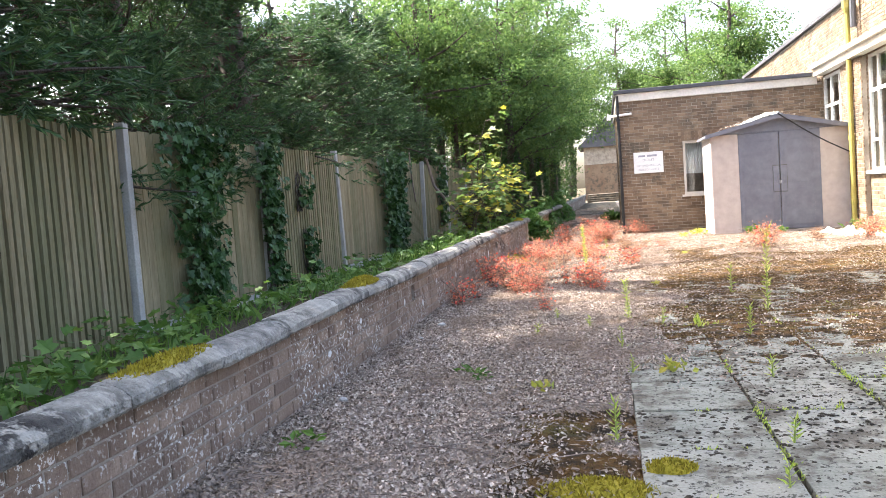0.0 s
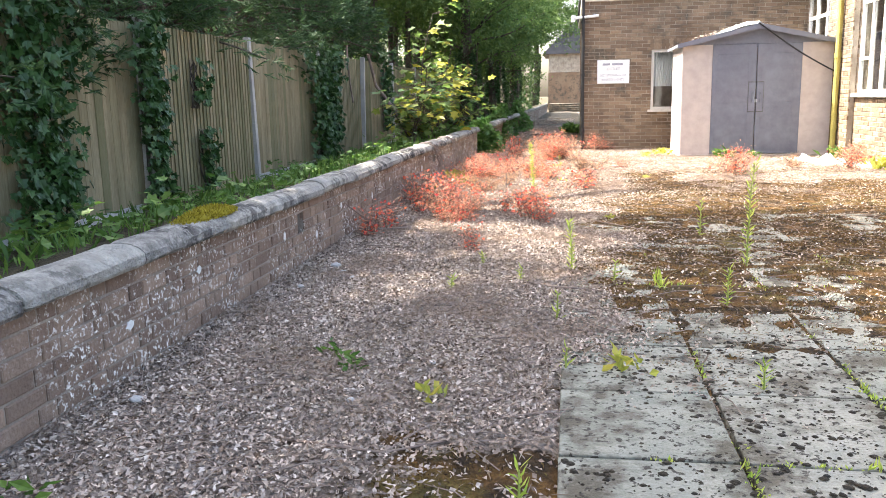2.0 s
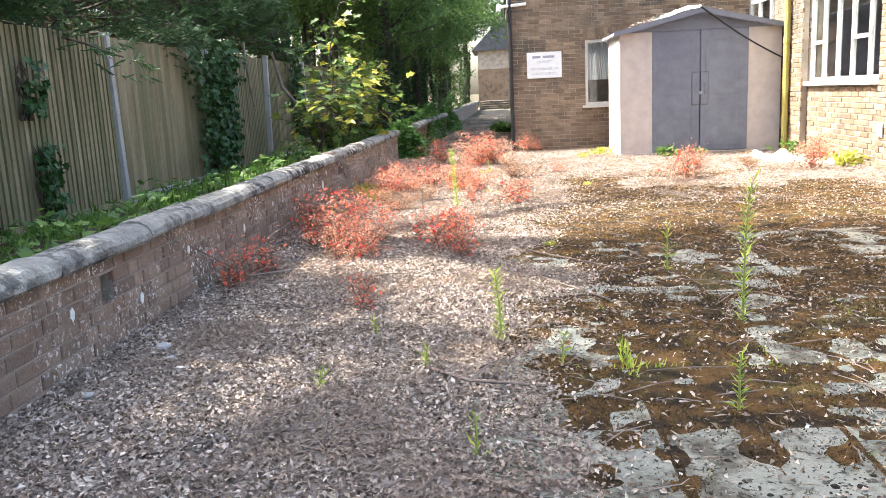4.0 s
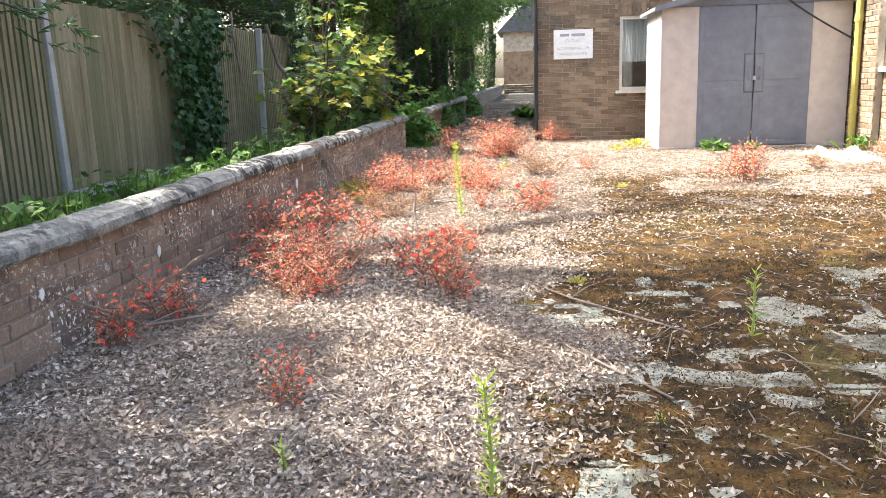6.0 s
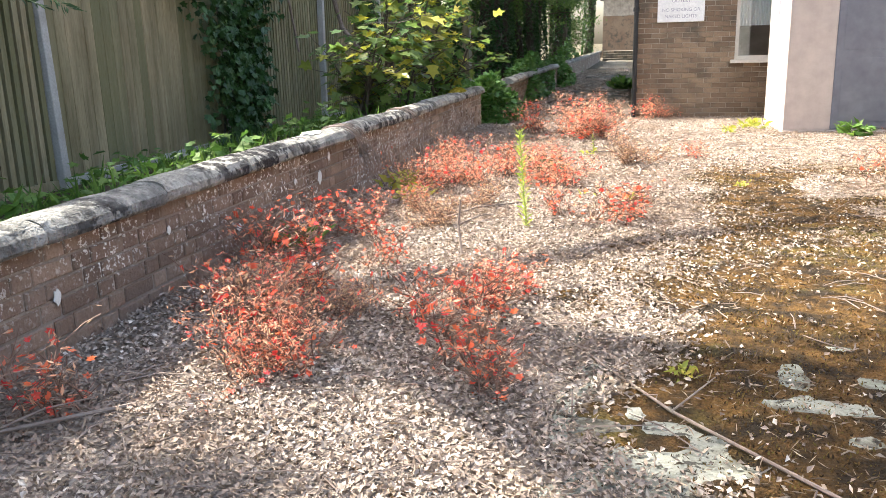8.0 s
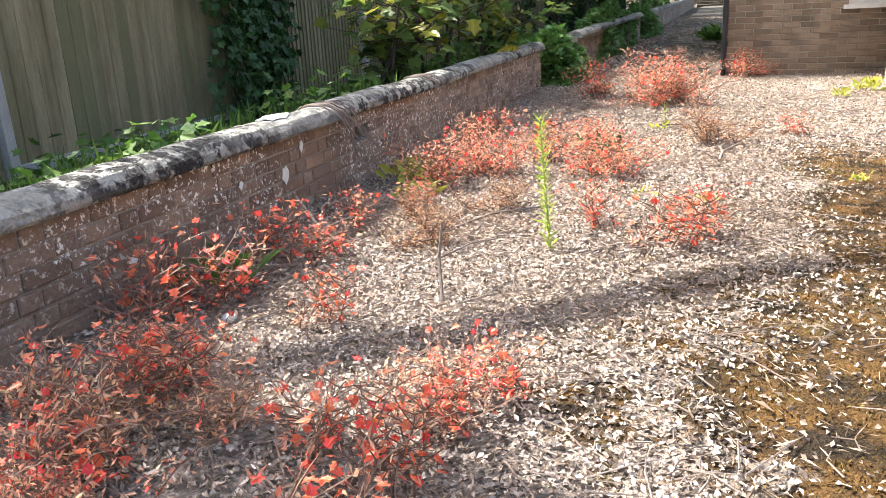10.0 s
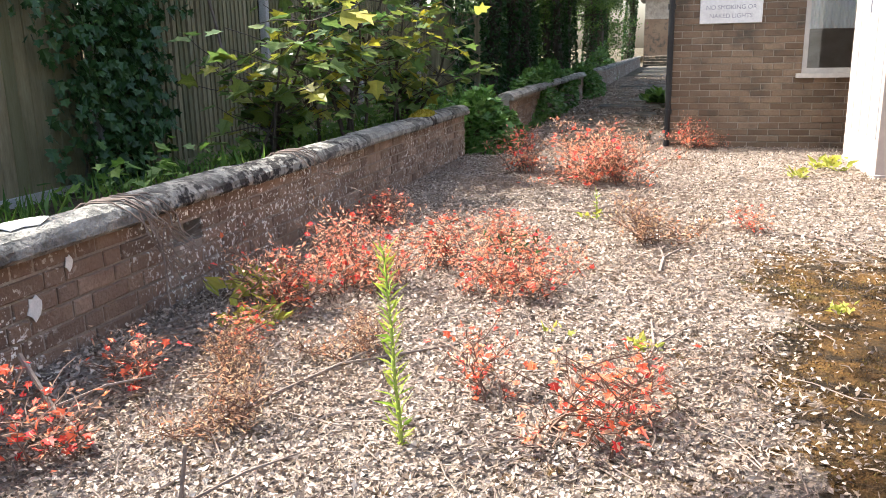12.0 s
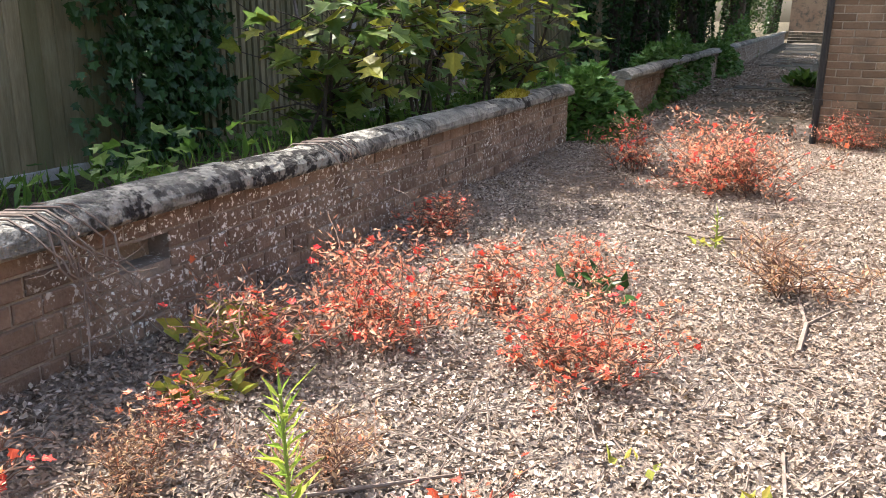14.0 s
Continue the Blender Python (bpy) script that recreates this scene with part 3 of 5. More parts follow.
def low_building():
    b = Buf()
    op = [(1.43, 2.65, 0.86, 2.12)]
    core(b, (CX, FY, 0), (1, 0, 0), (0, -1, 0), RX - CX, TOP, 0.25, op)
    core(b, (CX, FY + 0.25, 0), (0, 1, 0), (-1, 0, 0), 7.0, TOP, 0.25, [])
    b.box(CX, 27.0, 0, RX + 0.3, 27.25, TOP)
    w = tagged(part("wall_front", b, MORTAR), "brown brick wall of a single-storey flat-roofed building", "wall", kind="structure")
    brickwork(w, (CX, FY, 0), (1, 0, 0), (0, -1, 0), RX - CX, TOP, op, BRICK_HI, BRICK_HI_REST, (0, 2.1, 0, 2.25), 0.075, "stretcher", 8)
    brickwork(w, (CX, FY + 0.12, 0), (0, 1, 0), (-1, 0, 0), 6.8, TOP, [], BRICK_HI, BRICK_HI_REST, (0, 0, 0, 0), 0.075, "stretcher", 9)
    lint = Buf()
    for i in range(16):
        x = CX + 1.40 + i * 0.08
        lint.box(x, FY - 0.006, 2.13, x + 0.07, FY + 0.02, 2.34, 0.003)
    part("soldier_course", lint, BRICK_HI_REST, w)
    tagged(part("ceiling_low", Buf().box(CX + 0.2, FY + 0.2, TOP - 0.15, RX, 27, TOP - 0.05), WHITE), "plain ceiling", "ceiling", kind="structure")
    roof = thing("flat_roof", "dark felt flat roof edge over a cream fascia board", "roof", kind="structure")
    part("fascia_board", Buf().box(CX - 0.03, FY - 0.04, TOP - 0.04, RX - 0.12, FY + 0.1, TOP + 0.14, 0.004), CREAM, roof, "cream painted board")
    part("felt", Buf().box(CX - 0.1, FY - 0.10, TOP + 0.14, RX - 0.1, 27.3, TOP + 0.23, 0.01), ROOF, roof)
    part("side_fascia", Buf().box(CX - 0.05, FY + 0.1, TOP - 0.04, CX + 0.05, 27.2, TOP + 0.14), CREAM, roof)
    window("window_1", "white timber casement window with net curtain", (CX + 1.43, FY, 0.86), (1, 0, 0), (0, -1, 0), 1.22, 1.26, [0.66], None, (), 0.05, CREAM)
    part_ob = thing("curtain", "pale net curtain hanging inside the window", "curtain")
    c = Buf()
    for i in range(24):
        x = CX + 1.5 + i * 0.022
        c.add([(x, FY + 0.22 + 0.02 * (i % 2), 1.35), (x + 0.022, FY + 0.22 + 0.02 * ((i + 1) % 2), 1.35), (x + 0.022, FY + 0.22 + 0.02 * ((i + 1) % 2), 2.1), (x, FY + 0.22 + 0.02 * (i % 2), 2.1)], [(0, 1, 2, 3)])
    part("cloth", c, WHITE, part_ob)
    part("curtain_rail", Buf().tube([(CX + 1.45, FY + 0.23, 2.11), (CX + 2.6, FY + 0.23, 2.11)], 0.01), WHITE, part_ob)
    # notice
    s = thing("notice_board", "white warning notice screwed to the brick wall", "sign")
    part("plate", Buf().box(0.69, FY - 0.022, 1.43, 1.37, FY - 0.008, 1.93, 0.005), WHITE, s)
    for text, z, size in (("OUTLET", 1.715, 0.075), ("NO SMOKING OR", 1.585, 0.068), ("NAKED LIGHTS", 1.49, 0.068)):
        cu = bpy.data.curves.new("lettering", "FONT")
        cu.body, cu.size, cu.align_x, cu.extrude = text, size, "CENTER", 0.0008
        cu.materials.append(INK)
        ob = new("lettering", cu)
        ob.parent, ob.matrix_basis = s, pose(1.03, FY - 0.0235, z, 90, 0, 0)
    bars = Buf()
    for x, l in ((0.80, 0.16), (1.0, 0.23)):
        bars.box(x, FY - 0.0245, 1.815, x + l, FY - 0.0215, 1.86)
    part("worn_lettering", bars, INK, s)
    # corner downpipe and white vent pipe
    d = thing("downpipe", "black cast downpipe on the building's corner", "pipe")
    part("pipe", Buf().tube([(CX - 0.02, FY - 0.05, 0.02), (CX - 0.02, FY - 0.05, TOP + 0.1)], 0.035, 10), BLACK, d)
    for z in (0.4, 1.6, 2.7):
        part("bracket", Buf().tube([(CX - 0.02, FY - 0.05, z), (CX - 0.02, FY - 0.05, z + 0.06)], 0.047, 10), BLACK, d)
    v = thing("outlet_pipe", "short white pipe sticking out past the wall's corner", "pipe")
    part("pipe", Buf().tube([(CX + 0.30, FY - 0.045, 2.86), (CX - 0.24, FY - 0.05, 2.82)], 0.03, 10), WHITE, v)
    part("elbow", Buf().tube([(CX - 0.22, FY - 0.05, 2.88), (CX - 0.24, FY - 0.05, 2.75)], 0.045, 10), WHITE, v)


low_building()


def hall():
    """The taller brick building along the yard."""
    y0, y1, top = 8.0, 30.0, 4.55
    L = y1 - y0
    # along -y, so that the face looks to -x
    op = [(y1 - 16.8, y1 - 14.15, 1.13, 3.3), (y1 - 20.0, y1 - 18.15, 1.13, 3.3)]
    b = Buf()
    core(b, (RX, y1, 0), (0, -1, 0), (-1, 0, 0), L, top, 0.28, op)
    b.box(RX, y0, 0, RX + 8, y0 + 0.25, top).box(RX, y1 - 0.25, 0, RX + 8, y1, top).box(RX + 8, y0, 0, RX + 8.25, y1, top)
    w = tagged(part("wall_hall", b, MORTAR), "tall brown brick wall with large white windows", "wall", kind="structure")
    brickwork(w, (RX, y1, 0), (0, -1, 0), (-1, 0, 0), L, top, op, BRICK_HI, BRICK_HI_REST, (0, 0, 0, 0), 0.075, "stretcher", 12)
    for ya, yb in ((16.8, 18.15), (13.1, 14.13)):
        pier = Buf().box(RX - 0.10, ya, 0, RX - 0.008, yb, 3.3)
        p = part("brick_pier", pier, MORTAR, w)
        brickwork(p, (RX - 0.108, yb, 0), (0, -1, 0), (-1, 0, 0), yb - ya, 3.3, [], BRICK_HI, BRICK_HI_REST, (0, 0, 0, 0), 0.075, "stretcher", 13)
    tagged(part("ceiling_hall", Buf().box(RX + 0.28, y0 + 0.25, top - 0.2, RX + 8, y1 - 0.25, top - 0.1), WHITE), "plain ceiling", "ceiling", kind="structure")
    r = thing("hall_roof", "dark coping along the top of the tall brick wall", "roof", kind="structure")
    part("parapet_coping", Buf().box(RX - 0.08, y0 - 0.1, top, RX + 8.3, y1 + 0.1, top + 0.10, 0.01), ROOF, r)
    c = thing("concrete_band", "stained cream projecting band above the hall windows", "trim", kind="structure")
    part("band", Buf().box(RX - 0.22, y0, 3.32, RX - 0.012, FY - 0.11, 3.46, 0.006), CREAM, c)
    part("band_lip", Buf().box(RX - 0.30, y0, 3.47, RX - 0.012, FY - 0.11, 3.56, 0.006), CREAM, c)
    window("window_2", "large white metal window in six lights", (RX, 16.8, 1.13), (0, -1, 0), (-1, 0, 0), 2.65, 2.17, [0.5, 1.0, 1.5, 2.05], 1.5, (0, 3))
    window("window_3", "white metal window beside the low building", (RX, 20.0, 1.13), (0, -1, 0), (-1, 0, 0), 1.85, 2.17, [0.55, 1.2], 1.5, (0,))
    for nm, y, mat, lab, z1, rad in (("waste_pipe", 17.3, YELLOW_PIPE, "algae-stained yellowish pipe fixed to a brick pier", 4.2, 0.05),
                                     ("downpipe", 13.4, GREY_PIPE, "grey painted downpipe on a brick pier", 4.4, 0.045)):
        t = thing(nm, lab, "pipe")
        x = RX - 0.17
        part("pipe", Buf().tube([(x, y, 0.0), (x, y, z1)], rad, 10), mat, t)
        for z in (0.5, 1.75, 2.9):
            part("collar", Buf().tube([(x, y, z), (x, y, z + 0.09)], rad + 0.012, 10), mat, t)
        if nm == "waste_pipe":
            part("hopper", Buf().tube([(x, y, z1), (x, y, z1 + 0.1), (x, y, z1 + 0.24)], [0.05, 0.09, 0.1], 8), mat, t)
            part("overflow_arch", Buf().tube([(x + 0.05, y - 0.2, z1 - 0.3), (x + 0.05, y - 0.2, z1 + 0.2), (x + 0.14, y - 0.2, z1 + 0.3)], 0.06, 8), ROOF, t)
    g = thing("gas_meter_vent", "small white plastic vent low on the brick pier", "vent")
    part("cover", Buf().box(RX - 0.125, 13.92, 0.42, RX - 0.112, 14.06, 0.6, 0.004), GREY_PIPE, g)
    for i in range(5):
        part("slat", Buf().box(RX - 0.135, 13.93, 0.44 + i * 0.03, RX - 0.124, 14.05, 0.455 + i * 0.03), WHITE, g)


hall()


# ---- shed ----
def shed():
    x0, x1, y0, y1, e, ap = 2.17, 4.82, 17.65, 19.1, 2.06, 2.40
    xm = (x0 + x1) / 2
    s = thing("garden_shed", "cream and grey metal shed with closed double doors", "shed", (0, 0, 0))
    part("base_frame", Buf().box(x0 - 0.01, y0 - 0.01, -0.02, x1 + 0.01, y1, 0.05, 0.006), SHED_CREAM, s)
    for a, b in ((x0, x0 + 0.54), (x1 - 0.54, x1)):
        part("front_panel", Buf().box(a, y0, 0.05, b, y0 + 0.03, e, 0.006), SHED_CREAM, s, "cream metal panel")
    for i in range(4):
        a = y0 + 0.03 + i * (y1 - y0 - 0.06) / 4
        b = a + (y1 - y0 - 0.06) / 4
        part("side_panel", Buf().box(x0, a + 0.004, 0.05, x0 + 0.03, b - 0.004, e, 0.008), SHED_SIDE, s, "pale ribbed side sheet")
        part("rib", Buf().box(x0 - 0.012, a + 0.05, 0.35, x0 + 0.004, a + 0.09, 1.85, 0.005), SHED_SIDE, s)
        part("side_panel", Buf().box(x1 - 0.03, a + 0.004, 0.05, x1, b - 0.004, e, 0.008), SHED_CREAM, s)
    for i, z in enumerate((1.45,)):
        for y in (y0 + 0.45, y0 + 0.75):
            part("vent_slot", Buf().box(x0 - 0.006, y, z, x0 + 0.002, y + 0.05, z + 0.42), SHED_GREY, s)
    part("back_panel", Buf().box(x0, y1 - 0.03, 0.05, x1, y1, e), SHED_CREAM, s)
    gable = Buf().prism([(x0, e), (x1, e), (x1, e + 0.02), (xm, ap - 0.02), (x0, e + 0.02)], y0, y0 + 0.03)
    part("gable_panel", gable, SHED_GREY, s, "grey gable panel")
    back = Buf().prism([(x0, e), (x1, e), (xm, ap - 0.02)], y1 - 0.03, y1)
    part("gable_panel", back, SHED_GREY, s)
    dl, dr, dm = x0 + 0.54, x1 - 0.54, (x0 + x1) / 2
    for a, b, hx in ((dl, dm - 0.006, dm - 0.07), (dm + 0.006, dr, dm + 0.07)):
        door = part("door", Buf().box(a, y0 - 0.012, 0.06, b, y0 + 0.018, e - 0.005, 0.006), SHED_GREY, s, "dark grey metal door")
        part("panel_press", Buf().box(a + 0.08, y0 - 0.017, 0.15, b - 0.14, y0 - 0.011, 0.9, 0.003), SHED_GREY, door)
        part("panel_press", Buf().box(a + 0.08, y0 - 0.017, 1.0, b - 0.14, y0 - 0.011, 1.88, 0.003), SHED_GREY, door)
        # added dark plate, slightly bigger, drawing a gap line round the handle plate
        part("plate_outline", Buf().box(hx - 0.07 if hx < dm else hx - 0.062, y0 - 0.02, 0.82, hx + 0.062 if hx < dm else hx + 0.07, y0 - 0.0125, 1.38), DARK, door)
        part("handle_plate", Buf().box(hx - 0.058, y0 - 0.03, 0.84, hx + 0.058, y0 - 0.012, 1.36, 0.006), SHED_GREY, door, "raised grey handle plate")
        part("handle", Buf().tube([(hx, y0 - 0.03, 1.0), (hx, y0 - 0.06, 1.03), (hx, y0 - 0.06, 1.15), (hx, y0 - 0.03, 1.18)], 0.010), SHED_GREY, door)
    part("padlock", Buf().box(dm - 0.025, y0 - 0.055, 1.0, dm + 0.025, y0 - 0.03, 1.06, 0.006), GREY_PIPE, s, "small steel padlock")
    for side, xe in ((-1, x0 - 0.10), (1, x1 + 0.10)):
        for i in range(3):
            a, b = y0 - 0.12 + i * 0.65, y0 - 0.12 + (i + 1) * 0.65 - 0.004
            sh = Buf().prism([(xm, ap), (xe, e + 0.015), (xe, e - 0.035), (xe - side * 0.02, e - 0.035), (xe - side * 0.02, e), (xm, ap - 0.03)], a, min(b, y1 + 0.1))
            part("roof_sheet", sh, SHED_GREY, s, "grey metal roof sheet")
    trim = Buf().prism([(x0 - 0.11, e + 0.02), (xm, ap + 0.012), (x1 + 0.11, e + 0.02), (x1 + 0.11, e - 0.06), (xm, ap - 0.08), (x0 - 0.11, e - 0.06)], y0 - 0.135, y0 - 0.118)
    part("barge_board", trim, SHED_GREY, s)
    part("ridge_cap", Buf().tube([(xm, y0 - 0.13, ap + 0.005), (xm, y1 + 0.1, ap + 0.005)], 0.03, 8), SHED_GREY, s)
    # crumpled sheet and leaf debris on the ridge
    t = thing("crumpled_sheet", "crumpled pale plastic sheet and leaves on the shed's ridge", "sheet")
    n = 14
    b = Buf()
    for i in range(n):
        for j in range(n):
            u, v = i / (n - 1) - 0.5, j / (n - 1) - 0.5
            x = xm - 0.28 + u * 0.85
            z = ap - abs(x - xm) * 0.238 + 0.012 + 0.10 * max(0, 1 - 3 * (u * u + v * v)) * (0.3 + 0.9 * noise.noise((i * 0.7, j * 0.7, 3)) ** 2 + 0.5)
            b.v.append((x + 0.03 * noise.noise((i, j, 1.5)), y0 + 0.2 + v * 0.62, z + 0.02 * noise.noise((i * 1.3, j * 1.3, 9))))
    b.f = [(i * n + j, i * n + j + 1, (i + 1) * n + j + 1, (i + 1) * n + j) for i in range(n - 1) for j in range(n - 1)]
    part("sheet", b, TARP, t)
    c = np.stack([xm - 0.3 + rng.normal(0, 0.35, 260), y0 + rng.uniform(-0.1, 0.6, 260), np.zeros(260)], 1)
    c[:, 2] = ap - np.abs(c[:, 0] - xm) * 0.24 + 0.02 + rng.uniform(0, 0.05, 260)
    mesh_part("debris", leaves(c, rng.normal(size=(260, 3)) * np.array([1, 1, 0.3]), 0.06, 0.035), LITTER, t, "dry leaf debris")
    tagged(bpy.data.objects["debris"], kind="stuff")
    k = thing("cable", "black cable slung from the shed's ridge to the wall pipe", "cable")
    a, z = Vector((xm - 0.02, y0 - 0.15, ap + 0.01)), Vector((x1 + 0.04, y0 - 0.12, 1.50))
    part("wire", Buf().tube([a.lerp(z, i / 12) - Vector((0, 0, 0.05 * math.sin(math.pi * i / 12))) for i in range(13)] + [(RX - 0.22, 17.29, 1.44)], 0.013, 6), BLACK, k)


shed()


# ---- path steps and house beyond ----
def far_end():
    p = thing("path_steps", "long shaded path of worn stone slabs ending in shallow steps", "path", kind="structure")
    r = random.Random(3)
    y = 20.5
    while y < 62:
        ln = r.uniform(0.75, 1.0)
        part("paving_slab", Buf().box(-1.05 + r.uniform(-0.06, 0.06), y, -0.05, CX - 0.22 + r.uniform(-0.05, 0.05), y + ln - 0.03, 0.03 + r.uniform(0, 0.015), 0.01), PATH, p)
        y += ln
    for i in range(4):
        part("step", Buf().box(-1.4, 62.0 + i * 0.5, -0.05, 2.2, 66.5, 0.15 * (i + 1), 0.012), PATH, p)
    h = thing("house", "distant rendered house with a brick base behind trees", "house", kind="structure")
    part("wall", Buf().box(-1.7, 72, -0.1, 8.0, 80, 4.6), MORTAR, h, "pale rendered wall")
    part("wall", Buf().box(-1.72, 71.9, -0.1, 8.02, 71.99, 3.1), BRICK_HI_REST, h, "brown brick base")
    part("roof", Buf().prism([(-2.2, 4.6), (8.5, 4.6), (6.5, 7.0), (0.2, 7.0)], 71.6, 80.4), ROOF, h)
    wd = part("window", Buf().box(2.9, 71.85, 3.3, 3.9, 71.98, 4.3, 0.01), WHITE, h)
    part("pane", Buf().box(2.98, 71.83, 3.38, 3.82, 71.848, 4.22), BLACK, wd)


far_end()

# ---- trees ----
def branchy(way, start, length, r0, r1, buf, wobble=0.08, n=6, sides=6):
    p, d = Vector(start), Vector(way).normalized()
    pts, radii = [p.copy()], [r0]
    for i in range(n):
        d = (d + Vector(rng.normal(0, wobble, 3))).normalized()
        p = p + d * (length / n)
        pts.append(p.copy())
        radii.append(r0 + (r1 - r0) * (i + 1) / n)
    buf.tube(pts, radii, sides)
    return pts


def conifer_tree(height, reach, low):
    """A dense cypress: trunk, limbs, and flat drooping sprays; at the origin."""
    t = thing("conifer_tree", "tall dark green cypress conifer overhanging the fence", "tree", group="conifers behind the fence")
    wood = Buf()
    wood.tube([(0, 0, -0.1), (0.03, 0, height * 0.4), (0, 0.05, height)], [0.16, 0.11, 0.02], 8)
    part("trunk", wood, BARK, t)
    limbs, spots, ways = Buf(), [], []
    inner = []
    z = low
    while z < height - 0.3:
        k = 1 - (z - low) / (height - low)
        for _ in range(8):
            a = rng.uniform(0, 2 * math.pi)
            ln = reach * (0.35 + 0.65 * k ** 0.7) * rng.uniform(0.75, 1.12)
            way = Vector((math.cos(a), math.sin(a), rng.uniform(-0.05, 0.3)))
            pts = branchy(way, (0, 0, z + rng.uniform(-0.2, 0.2)), ln, 0.035, 0.008, limbs, 0.1, 5, 4)
            for i in range(36):
                s = rng.uniform(0.35, 1.0) ** 0.6 * 5
                j = min(int(s), 4)
                c = pts[j].lerp(pts[j + 1], s - j) + Vector(rng.normal(0, 0.17, 3) * np.array([1, 1, 0.75]))
                spots.append(c)
                ways.append(Vector((math.cos(a), math.sin(a), 0)) + Vector(rng.normal(0, 0.5, 3)) + Vector((0, 0, rng.uniform(-0.25, 0.5))))
            for i in range(4):
                s = rng.uniform(0.2, 0.7) * 5
                inner.append(pts[int(s)] + Vector(rng.normal(0, 0.12, 3)))
        z += 0.42
    part("branchwork", limbs, BARK, t)
    c, w = np.array(spots), unit(np.array(ways))
    side = unit(np.cross(w, rng.normal(size=w.shape) * 0.4 + np.array([0, 0, 1])))
    blades_c, blades_w = [], []
    for k in range(15):
        s = (k // 2) * 0.028
        off = 0 if k == 0 else (0.75 if k % 2 else -0.75)
        blades_c.append(c + w * s)
        blades_w.append(w + side * off + np.array([0, 0, -0.25]) * rng.uniform(0, 1, (len(c), 1)))
    mesh_part("foliage", leaves(np.concatenate(blades_c), np.concatenate(blades_w), 0.105, 0.02, 0.1), CONIFER, t)
    ic = np.repeat(np.array(inner), 5, 0)
    mesh_part("dead_wood", leaves(ic, rng.normal(size=ic.shape), 0.22, 0.02), CONIFER_DEAD, t, "bare brown inner twigs")
    return t


def broadleaf_tree(height, crown_from, reach, count, leaf=0.10, ivy=True, lean=0.0, sides=9):
    """A woodland tree: tapered leaning trunk, limbs and a loose crown."""
    t = thing("broadleaf_tree", "slender woodland tree with a loose green crown", "tree", group="woodland trees behind the fence")
    wood = Buf()
    top = Vector((lean, rng.uniform(-0.3, 0.3), height * 0.9))
    pts = [Vector((0, 0, -0.1)).lerp(top, i / 6) + Vector((0.12 * math.sin(i * 1.7), 0.1 * math.cos(i * 1.3), 0)) for i in range(7)]
    wood.tube(pts, [0.17, 0.14, 0.12, 0.10, 0.08, 0.055, 0.03], 9)
    part("trunk", wood, BARK, t)
    limbs, c, w = Buf(), [], []
    for i in range(20):
        f = rng.uniform(crown_from / height, 0.97)
        base = pts[0].lerp(top, f)
        a = rng.uniform(0, 2 * math.pi)
        ln = reach * (1.15 - 0.6 * f) * rng.uniform(0.6, 1.1)
        q = branchy((math.cos(a), math.sin(a), rng.uniform(0.05, 0.7)), base, ln, 0.045, 0.01, limbs, 0.16, 5, 5)
        for j in range(10):
            s = rng.uniform(0.3, 1.0) * 5
            mid = q[min(int(s), 4)].lerp(q[min(int(s), 4) + 1], s % 1) + Vector(rng.normal(0, 0.28, 3))
            m = count // 200
            c.append(np.array(mid) + rng.normal(0, 0.20, (m, 3)) * np.array([1.2, 1.2, 0.6]))
            w.append(rng.normal(size=(m, 3)) + np.array([math.cos(a), math.sin(a), -0.3]))
    part("branchwork", limbs, BARK, t)
    mesh_part("crown", leaves(np.concatenate(c), np.concatenate(w), leaf, leaf * 0.62), TREE_LEAF, t)
    if ivy:
        n = 1500
        h = rng.uniform(0, crown_from, n)
        a = rng.uniform(0, 2 * math.pi, n)
        ip = np.stack([np.cos(a) * 0.2, np.sin(a) * 0.2, h], 1)
        ip[:, 0] += lean * h / height
        mesh_part("ivy", leaves(ip, np.stack([np.cos(a), np.sin(a), -0.4 + 0 * a], 1) + rng.normal(0, 0.4, (n, 3)), 0.09, 0.075), IVY, t, "ivy climbing the trunk")
    return t


